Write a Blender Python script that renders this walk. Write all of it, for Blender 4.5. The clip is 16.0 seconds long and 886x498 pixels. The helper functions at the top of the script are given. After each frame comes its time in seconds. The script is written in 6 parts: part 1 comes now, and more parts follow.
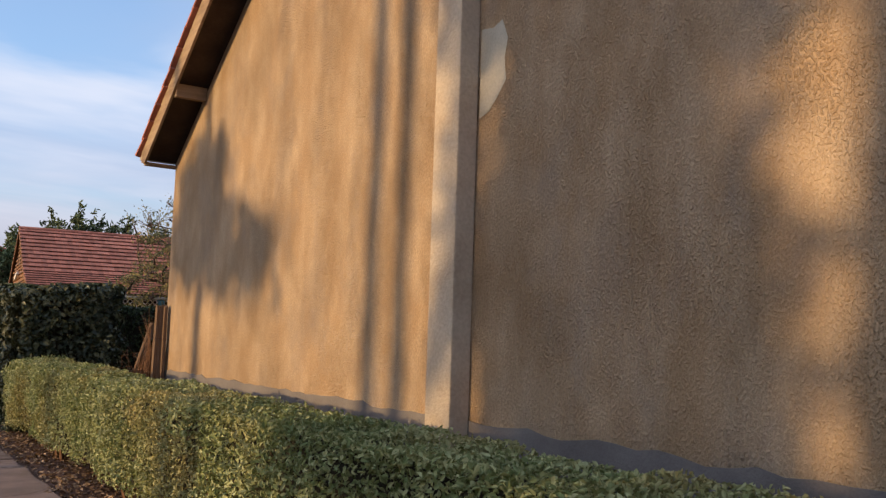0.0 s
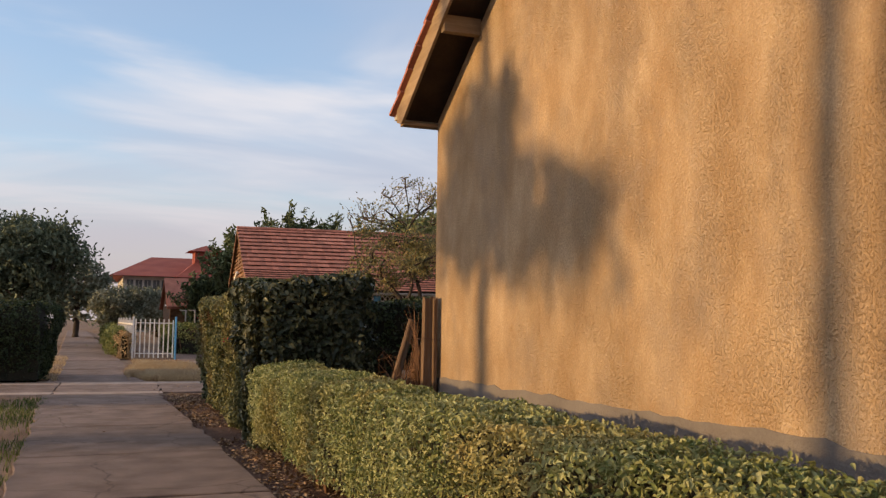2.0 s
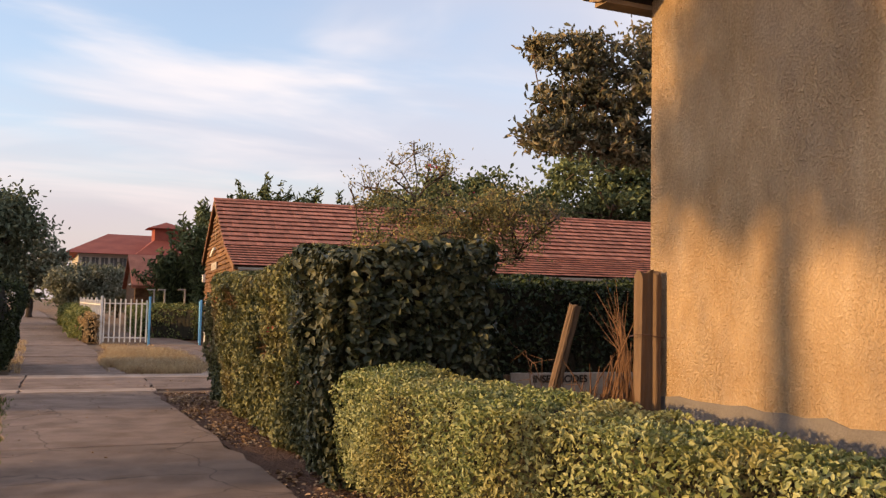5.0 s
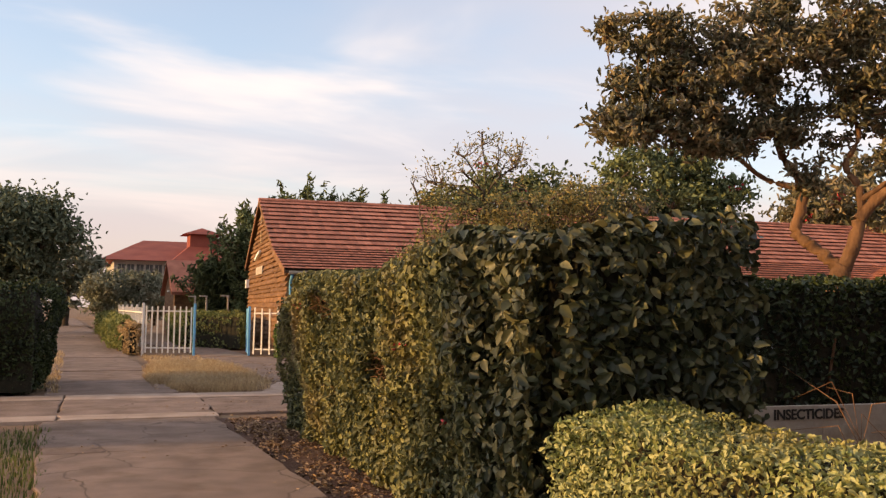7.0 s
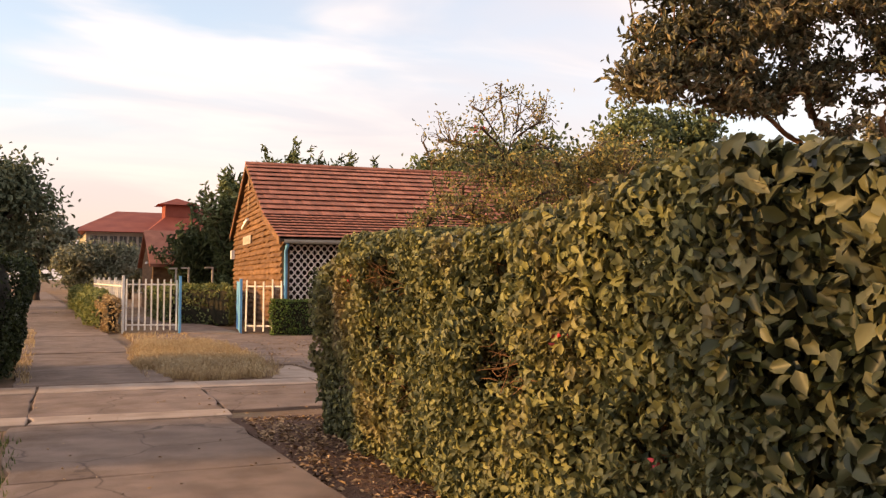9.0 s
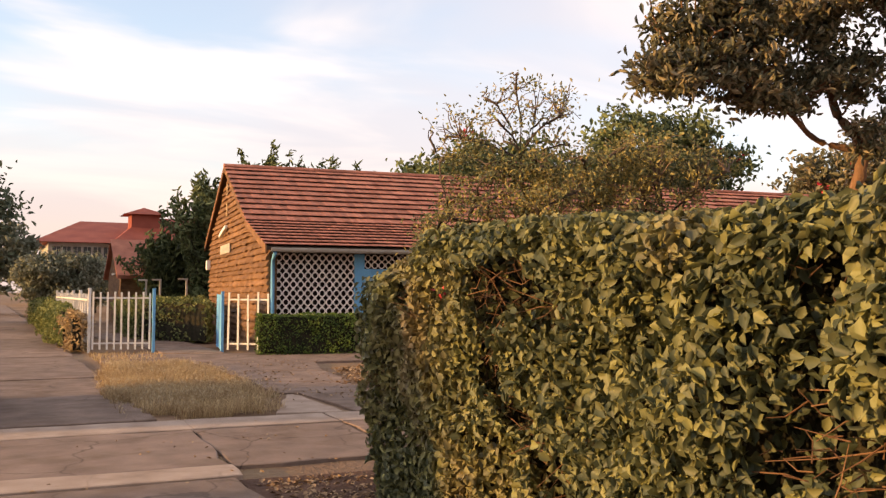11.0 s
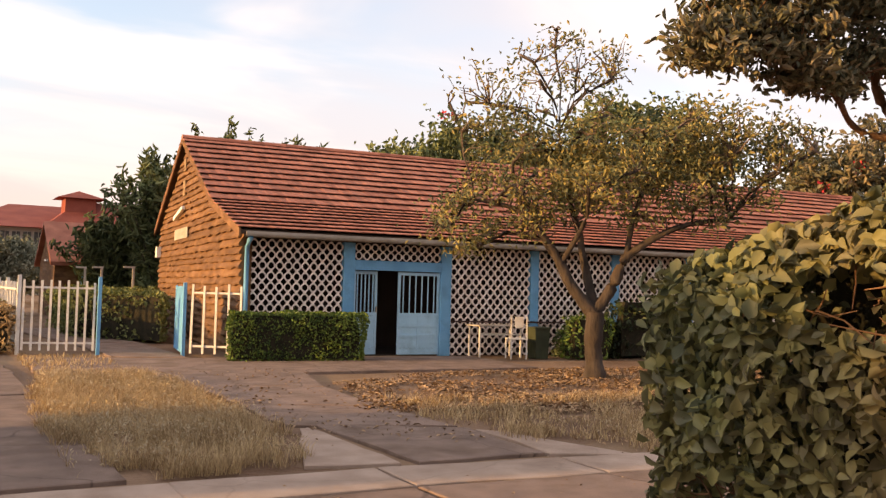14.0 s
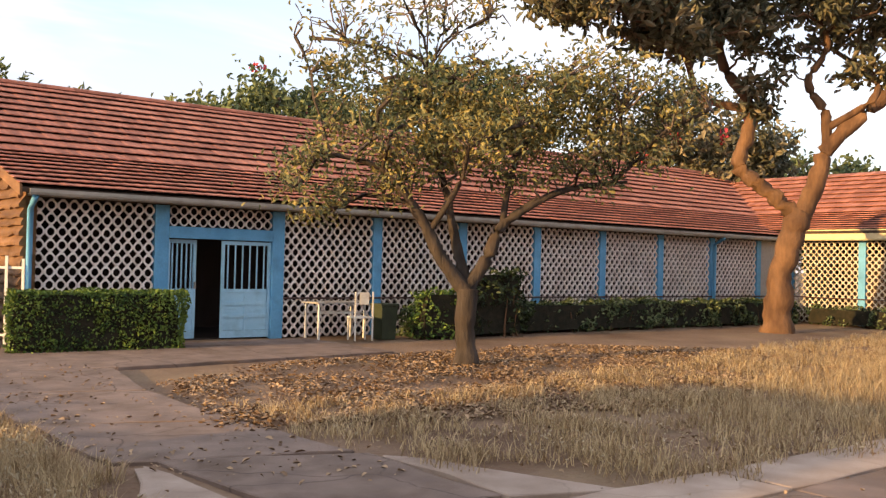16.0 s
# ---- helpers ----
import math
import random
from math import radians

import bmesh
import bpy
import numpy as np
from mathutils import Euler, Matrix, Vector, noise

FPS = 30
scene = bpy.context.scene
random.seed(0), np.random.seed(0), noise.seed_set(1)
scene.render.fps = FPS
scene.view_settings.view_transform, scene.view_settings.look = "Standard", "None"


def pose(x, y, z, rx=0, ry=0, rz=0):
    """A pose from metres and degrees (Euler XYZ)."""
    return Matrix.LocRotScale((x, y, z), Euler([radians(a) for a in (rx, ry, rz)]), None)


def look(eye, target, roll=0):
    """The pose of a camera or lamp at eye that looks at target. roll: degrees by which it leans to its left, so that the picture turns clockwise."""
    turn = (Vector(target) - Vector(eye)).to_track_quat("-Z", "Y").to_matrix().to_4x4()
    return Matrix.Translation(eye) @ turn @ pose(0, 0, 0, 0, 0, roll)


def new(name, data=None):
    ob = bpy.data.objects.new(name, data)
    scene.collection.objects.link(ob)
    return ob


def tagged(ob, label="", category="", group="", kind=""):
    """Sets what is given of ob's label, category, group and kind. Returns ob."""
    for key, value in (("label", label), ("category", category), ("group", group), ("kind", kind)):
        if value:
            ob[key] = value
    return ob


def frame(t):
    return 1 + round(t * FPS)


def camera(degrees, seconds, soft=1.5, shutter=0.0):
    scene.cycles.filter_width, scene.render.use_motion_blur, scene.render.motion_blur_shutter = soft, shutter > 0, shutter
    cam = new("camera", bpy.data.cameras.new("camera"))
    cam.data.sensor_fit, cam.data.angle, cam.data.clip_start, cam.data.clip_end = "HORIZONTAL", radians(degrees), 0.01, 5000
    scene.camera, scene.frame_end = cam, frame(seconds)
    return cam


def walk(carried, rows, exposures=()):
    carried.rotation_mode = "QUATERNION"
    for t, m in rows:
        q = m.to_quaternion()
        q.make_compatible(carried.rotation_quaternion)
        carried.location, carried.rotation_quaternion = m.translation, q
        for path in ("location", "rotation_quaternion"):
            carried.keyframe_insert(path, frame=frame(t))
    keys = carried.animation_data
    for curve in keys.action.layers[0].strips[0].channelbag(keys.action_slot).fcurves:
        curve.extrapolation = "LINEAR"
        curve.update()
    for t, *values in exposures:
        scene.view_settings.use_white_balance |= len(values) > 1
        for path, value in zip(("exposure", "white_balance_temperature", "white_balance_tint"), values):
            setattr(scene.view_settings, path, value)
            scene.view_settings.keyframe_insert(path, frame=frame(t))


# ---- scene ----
cam = camera(51.91, 16.0, 1.35)
# seconds, x, y, z, yaw, pitch, roll
ROWS = [
    (0.0, -0.100, 0.300, 1.475, -33.30, 5.40, -1.86),
    (0.5, 0.030, 1.011, 1.489, -25.83, 5.76, -1.07),
    (1.0, 0.081, 1.760, 1.513, -23.61, 6.04, -0.60),
    (1.5, 0.043, 2.473, 1.494, -21.08, 5.21, -0.70),
    (2.0, -0.007, 3.027, 1.476, -21.30, 4.64, -0.76),
    (2.5, -0.108, 3.755, 1.462, -22.07, 3.66, -1.17),
    (3.0, -0.185, 4.294, 1.499, -22.29, 3.89, -0.40),
    (3.5, -0.253, 4.933, 1.509, -22.94, 3.73, -0.04),
    (6.0, -0.426, 8.010, 1.470, -24.45, 3.51, -1.59),
    (6.5, -0.437, 8.819, 1.479, -23.60, 3.72, -1.28),
    (7.0, -0.450, 9.335, 1.482, -22.19, 3.80, -0.71),
    (7.5, -0.444, 10.017, 1.476, -22.68, 3.29, -0.29),
    (8.0, -0.465, 10.596, 1.479, -23.03, 3.29, -0.31),
    (8.5, -0.454, 11.249, 1.462, -23.96, 2.68, -0.50),
    (9.0, -0.468, 11.899, 1.481, -23.78, 2.01, -0.39),
    (9.5, -0.411, 12.568, 1.474, -24.78, 1.46, -0.60),
    (10.0, -0.402, 13.202, 1.514, -25.26, 1.98, -0.24),
    (12.5, -0.197, 16.447, 1.462, -27.35, 3.21, -1.32),
    (13.0, -0.168, 17.110, 1.481, -28.31, 2.97, -1.64),
    (13.5, -0.118, 17.667, 1.505, -28.94, 3.04, -1.63),
    (14.0, -0.073, 18.337, 1.493, -29.68, 2.56, -1.51),
    (14.5, -0.020, 18.996, 1.493, -30.31, 1.63, -1.50),
    (15.0, 0.114, 19.669, 1.502, -31.90, 1.69, -1.56),
    (15.5, 0.338, 20.403, 1.500, -37.36, 1.10, -1.60),
    (16.0, 0.550, 21.039, 1.540, -42.68, 0.90, -1.43),
]
# seconds, stops, white balance
EXPOSURES = [
    (0.0, 0.78, 5600, 10), (0.5, 0.72, 6100, 10), (1.0, 0.72, 6350, 11), (2.0, 0.74, 6300, 11), (2.5, 0.78, 6300, 11), (3.5, 0.90, 6450, 12), (6.0, 1.08, 7050, 16),
    (6.5, 1.00, 7200, 16), (7.0, 1.12, 7350, 16), (8.0, 1.24, 7600, 16), (9.0, 1.34, 7900, 17), (9.5, 1.38, 7900, 17), (10.0, 1.28, 7800, 17), (12.5, 1.42, 7600, 16),
    (13.0, 1.27, 7600, 16), (14.0, 1.38, 7900, 17), (14.5, 1.52, 7900, 17), (15.0, 1.44, 7700, 15), (15.5, 1.42, 7300, 12), (16.0, 1.52, 6700, 9)]
walk(cam, [(t, pose(x, y, z, 90 + pitch, roll, yaw)) for t, x, y, z, yaw, pitch, roll in ROWS], EXPOSURES)

# ---- light: a low sun from the left and a thinly clouded evening sky ----
SUN_ELEVATION, SUN_SIDE = 8.0, 5.0     # degrees above the horizon; degrees from -x towards +y
SUN_DIR = Vector((-math.cos(radians(SUN_SIDE)) * math.cos(radians(SUN_ELEVATION)),
                  math.sin(radians(SUN_SIDE)) * math.cos(radians(SUN_ELEVATION)), math.sin(radians(SUN_ELEVATION))))
sun_data = bpy.data.lights.new("sun", "SUN")
sun_data.energy, sun_data.angle, sun_data.color = 2.9, radians(1.1), (1.0, 0.62, 0.25)
sun = new("sun", sun_data)
sun.matrix_world = look(SUN_DIR * 60, (0, 0, 0))

world = bpy.data.worlds.new("evening_sky")
scene.world = world
world.use_nodes = True
wn, wl = world.node_tree.nodes, world.node_tree.links
wn.clear()
w_out, w_bg, w_sky = wn.new("ShaderNodeOutputWorld"), wn.new("ShaderNodeBackground"), wn.new("ShaderNodeTexSky")
w_sky.sky_type, w_sky.sun_disc = "NISHITA", False
w_sky.sun_elevation = radians(SUN_ELEVATION + 4)
w_sky.sun_rotation = math.atan2(SUN_DIR.x, SUN_DIR.y)
w_sky.air_density, w_sky.dust_density, w_sky.ozone_density = 1.0, 1.6, 2.0
w_bg.inputs[1].default_value = 0.17
w_co, w_sep = wn.new("ShaderNodeTexCoord"), wn.new("ShaderNodeSeparateXYZ")
wl.new(w_co.outputs["Generated"], w_sep.inputs[0])


def w_math(operation, a, b):
    node = wn.new("ShaderNodeMath")
    node.operation = operation
    for k, v in enumerate((a, b)):
        if isinstance(v, (int, float)):
            node.inputs[k].default_value = v
        else:
            wl.new(v, node.inputs[k])
    return node.outputs[0]


def w_mixed(fac, a, colour):
    node = wn.new("ShaderNodeMix")
    node.data_type = "RGBA"
    wl.new(fac, node.inputs[0])
    wl.new(a, node.inputs[6])
    node.inputs[7].default_value = (*colour, 1)
    return node.outputs[2]


def w_range(src, lo, hi, a, b):
    node = wn.new("ShaderNodeMapRange")
    node.interpolation_type = "SMOOTHSTEP"
    for k, v in (("From Min", lo), ("From Max", hi), ("To Min", a), ("To Max", b)):
        node.inputs[k].default_value = v
    wl.new(src, node.inputs[0])
    return node.outputs[0]


# a high cloud sheet seen in perspective: long streaks that close up towards the horizon
w_up = w_math("ADD", w_math("MAXIMUM", w_sep.outputs[2], 0.0), 0.16)
w_plane = wn.new("ShaderNodeCombineXYZ")
wl.new(w_math("DIVIDE", w_sep.outputs[0], w_up), w_plane.inputs[0])
wl.new(w_math("DIVIDE", w_sep.outputs[1], w_up), w_plane.inputs[1])


def w_cloud(scale, stretch, turn, shift, detail, twist):
    mp, t = wn.new("ShaderNodeMapping"), wn.new("ShaderNodeTexNoise")
    mp.inputs["Scale"].default_value, mp.inputs["Rotation"].default_value, mp.inputs["Location"].default_value = stretch, (0, 0, turn), shift
    t.inputs["Scale"].default_value, t.inputs["Detail"].default_value, t.inputs["Distortion"].default_value = scale, detail, twist
    wl.new(w_plane.outputs[0], mp.inputs[0])
    wl.new(mp.outputs[0], t.inputs["Vector"])
    return t.outputs[0]


w_veil = w_range(w_cloud(0.55, (1.0, 1.3, 1.0), 0.5, (3.1, 0.4, 0.0), 4.0, 0.3), 0.30, 0.62, 0.25, 0.85)
w_streak = w_range(w_cloud(1.0, (0.75, 1.5, 1.0), 0.35, (1.7, 2.2, 0.0), 5.0, 0.6), 0.46, 0.70, 0.0, 0.95)
w_col = w_mixed(w_veil, w_sky.outputs[0], (1.98, 2.03, 2.33))
w_col = w_mixed(w_streak, w_col, (2.85, 2.78, 2.85))
w_col = w_mixed(w_range(w_sep.outputs[2], 0.0, 0.20, 0.8, 0.0), w_col, (2.17, 1.77, 1.69))
wl.new(w_col, w_bg.inputs[0])
wl.new(w_bg.outputs[0], w_out.inputs[0])


# ---- materials ----
def mat(name, c1, c2, scale=2.0, rough=0.85, bump=0.3, bscale=40.0, metal=0.0, dirt=None, dirt_scale=0.7, dirt_amount=0.5,
        stretch=(1, 1, 1), vary=0.0, island=False, translucent=0.0, depth=0.02, c3=None, spec=0.3, round_grain=False, cracks=0.0):
    m = bpy.data.materials.new(name)
    m.use_nodes = True
    n, l = m.node_tree.nodes, m.node_tree.links
    bsdf = n["Principled BSDF"]
    co, mp = n.new("ShaderNodeTexCoord"), n.new("ShaderNodeMapping")
    mp.inputs["Scale"].default_value = stretch
    l.new(co.outputs["Object"], mp.inputs[0])
    big, fine = n.new("ShaderNodeTexNoise"), n.new("ShaderNodeTexNoise")
    big.inputs["Scale"].default_value, big.inputs["Detail"].default_value = scale, 6.0
    fine.inputs["Scale"].default_value, fine.inputs["Detail"].default_value = bscale, 5.0
    l.new(mp.outputs[0], big.inputs["Vector"])
    l.new(co.outputs["Object"] if round_grain else mp.outputs[0], fine.inputs["Vector"])
    ramp = n.new("ShaderNodeValToRGB")
    ramp.color_ramp.elements[0].position, ramp.color_ramp.elements[1].position = 0.32, 0.68
    ramp.color_ramp.elements[0].color, ramp.color_ramp.elements[1].color = (*c1, 1), (*c2, 1)
    if c3:
        e = ramp.color_ramp.elements.new(0.5)
        e.color = (*c3, 1)
    if island:
        geo, add = n.new("ShaderNodeNewGeometry"), n.new("ShaderNodeMath")
        mul = n.new("ShaderNodeMath")
        mul.operation, mul.inputs[1].default_value = "MULTIPLY", 0.55
        add.operation = "ADD"
        sub = n.new("ShaderNodeMath")
        sub.operation, sub.inputs[1].default_value = "SUBTRACT", 0.275
        l.new(geo.outputs["Random Per Island"], mul.inputs[0])
        l.new(big.outputs[0], add.inputs[0])
        l.new(mul.outputs[0], add.inputs[1])
        l.new(add.outputs[0], sub.inputs[0])
        l.new(sub.outputs[0], ramp.inputs[0])
    else:
        l.new(big.outputs[0], ramp.inputs[0])
    col = ramp.outputs[0]
    if dirt:
        dn, dr = n.new("ShaderNodeTexNoise"), n.new("ShaderNodeValToRGB")
        dn.inputs["Scale"].default_value, dn.inputs["Detail"].default_value, dn.inputs["Roughness"].default_value = dirt_scale, 8.0, 0.6
        dr.color_ramp.elements[0].position, dr.color_ramp.elements[1].position = 0.5, 0.72
        l.new(co.outputs["Object"], dn.inputs["Vector"])
        l.new(dn.outputs[0], dr.inputs[0])
        am, mx = n.new("ShaderNodeMath"), n.new("ShaderNodeMix")
        am.operation, am.inputs[1].default_value = "MULTIPLY", dirt_amount
        mx.data_type = "RGBA"
        l.new(dr.outputs[0], am.inputs[0])
        l.new(am.outputs[0], mx.inputs[0])
        l.new(col, mx.inputs[6])
        mx.inputs[7].default_value = (*dirt, 1)
        col = mx.outputs[2]
    if cracks:
        warp, wv, vo, cr, cm, cx = n.new("ShaderNodeTexNoise"), n.new("ShaderNodeMix"), n.new("ShaderNodeTexVoronoi"), n.new("ShaderNodeMapRange"), n.new("ShaderNodeMath"), n.new("ShaderNodeMix")
        warp.inputs["Scale"].default_value, warp.inputs["Detail"].default_value = 1.6, 7.0
        wv.data_type, wv.inputs[0].default_value = "RGBA", 0.35
        l.new(co.outputs["Object"], warp.inputs["Vector"])
        l.new(co.outputs["Object"], wv.inputs[6])
        l.new(warp.outputs["Color"], wv.inputs[7])
        vo.feature = "DISTANCE_TO_EDGE"
        vo.inputs["Scale"].default_value = 0.9
        l.new(wv.outputs[2], vo.inputs["Vector"])
        cr.inputs["From Min"].default_value, cr.inputs["From Max"].default_value = 0.002, 0.009
        cr.inputs["To Min"].default_value, cr.inputs["To Max"].default_value = cracks, 0.0
        l.new(vo.outputs["Distance"], cr.inputs[0])
        cm.operation = "MULTIPLY"
        l.new(cr.outputs[0], cm.inputs[0])
        l.new(big.outputs[0], cm.inputs[1])
        cx.data_type = "RGBA"
        l.new(cm.outputs[0], cx.inputs[0])
        l.new(col, cx.inputs[6])
        cx.inputs[7].default_value = (0.03, 0.02, 0.014, 1)
        col = cx.outputs[2]
    # fine grain and, for repeated pieces, a tone of their own
    hv, vr = n.new("ShaderNodeHueSaturation"), n.new("ShaderNodeMapRange")
    vr.inputs["To Min"].default_value, vr.inputs["To Max"].default_value = 0.78, 1.22
    l.new(fine.outputs[0], vr.inputs[0])
    val = vr.outputs[0]
    if vary:
        oi, rr, mm = n.new("ShaderNodeObjectInfo"), n.new("ShaderNodeMapRange"), n.new("ShaderNodeMath")
        rr.inputs["To Min"].default_value, rr.inputs["To Max"].default_value = 1 - vary, 1 + vary
        mm.operation = "MULTIPLY"
        l.new(oi.outputs["Random"], rr.inputs[0])
        l.new(rr.outputs[0], mm.inputs[0])
        l.new(val, mm.inputs[1])
        val = mm.outputs[0]
    l.new(val, hv.inputs["Value"])
    l.new(col, hv.inputs["Color"])
    l.new(hv.outputs[0], bsdf.inputs["Base Color"])
    bsdf.inputs["Roughness"].default_value, bsdf.inputs["Metallic"].default_value = rough, metal
    bsdf.inputs["Specular IOR Level"].default_value = spec
    if bump:
        b = n.new("ShaderNodeBump")
        b.inputs["Strength"].default_value, b.inputs["Distance"].default_value = bump, depth
        l.new(fine.outputs[0], b.inputs["Height"])
        l.new(b.outputs[0], bsdf.inputs["Normal"])
    if translucent:
        tr, ms = n.new("ShaderNodeBsdfTranslucent"), n.new("ShaderNodeMixShader")
        ms.inputs[0].default_value = translucent
        l.new(hv.outputs[0], tr.inputs[0])
        l.new(bsdf.outputs[0], ms.inputs[1])
        l.new(tr.outputs[0], ms.inputs[2])
        l.new(ms.outputs[0], n["Material Output"].inputs[0])
    return m


def roughcast(name, ochre, pale, grey):
    """Thrown ochre render: pebbly where the coat is coarse, smoother where it is washed out, with long drawn-down blotches."""
    m = bpy.data.materials.new(name)
    m.use_nodes = True
    n, l = m.node_tree.nodes, m.node_tree.links
    bsdf = n["Principled BSDF"]
    bsdf.inputs["Roughness"].default_value, bsdf.inputs["Specular IOR Level"].default_value = 0.95, 0.2
    co = n.new("ShaderNodeTexCoord")
    def noisy(scale, stretch, detail, rough=0.55):
        mp, t = n.new("ShaderNodeMapping"), n.new("ShaderNodeTexNoise")
        mp.inputs["Scale"].default_value = stretch
        t.inputs["Scale"].default_value, t.inputs["Detail"].default_value, t.inputs["Roughness"].default_value = scale, detail, rough
        l.new(co.outputs["Object"], mp.inputs[0])
        l.new(mp.outputs[0], t.inputs["Vector"])
        return t.outputs[0]
    def ranged(src, lo, hi, a, b):
        r = n.new("ShaderNodeMapRange")
        for k, v in (("From Min", lo), ("From Max", hi), ("To Min", a), ("To Max", b)):
            r.inputs[k].default_value = v
        l.new(src, r.inputs[0])
        return r.outputs[0]
    def mixed(fac, a, b):
        x = n.new("ShaderNodeMix")
        x.data_type = "RGBA"
        l.new(fac, x.inputs[0])
        for k, c in ((6, a), (7, b)):
            if isinstance(c, tuple):
                x.inputs[k].default_value = (*c, 1)
            else:
                l.new(c, x.inputs[k])
        return x.outputs[2]
    streak, cloud, stain = noisy(2.9, (1, 1, 0.5), 6.0, 0.62), noisy(0.8, (1, 1, 0.7), 6.0, 0.6), noisy(1.5, (1, 1, 0.6), 9.0, 0.68)
    grain, pebble = noisy(150, (1, 1, 0.85), 3.0), noisy(66, (1, 1, 0.8), 3.0, 0.5)
    col = mixed(ranged(streak, 0.40, 0.66, 0, 1), ochre, pale)
    col = mixed(ranged(stain, 0.50, 0.70, 0, 0.75), col, grey)
    hv, mm = n.new("ShaderNodeHueSaturation"), n.new("ShaderNodeMath")
    mm.operation = "MULTIPLY"
    l.new(ranged(pebble, 0.32, 0.70, 0.85, 1.21), mm.inputs[0])
    l.new(ranged(cloud, 0.3, 0.7, 0.86, 1.12), mm.inputs[1])
    l.new(mm.outputs[0], hv.inputs["Value"])
    l.new(col, hv.inputs["Color"])
    l.new(hv.outputs[0], bsdf.inputs["Base Color"])
    high, amount = n.new("ShaderNodeMath"), n.new("ShaderNodeMath")
    high.operation, amount.operation = "MULTIPLY", "MULTIPLY_ADD"
    coarse = ranged(noisy(2.2, (1, 1, 0.5), 5.0), 0.42, 0.60, 0.45, 1.0)
    l.new(ranged(pebble, 0.46, 0.70, 0, 1), high.inputs[0])
    l.new(coarse, high.inputs[1])
    l.new(grain, amount.inputs[0])
    amount.inputs[1].default_value = 0.30
    l.new(high.outputs[0], amount.inputs[2])
    b = n.new("ShaderNodeBump")
    b.inputs["Strength"].default_value, b.inputs["Distance"].default_value = 1.0, 0.017
    l.new(amount.outputs[0], b.inputs["Height"])
    l.new(b.outputs[0], bsdf.inputs["Normal"])
    return m


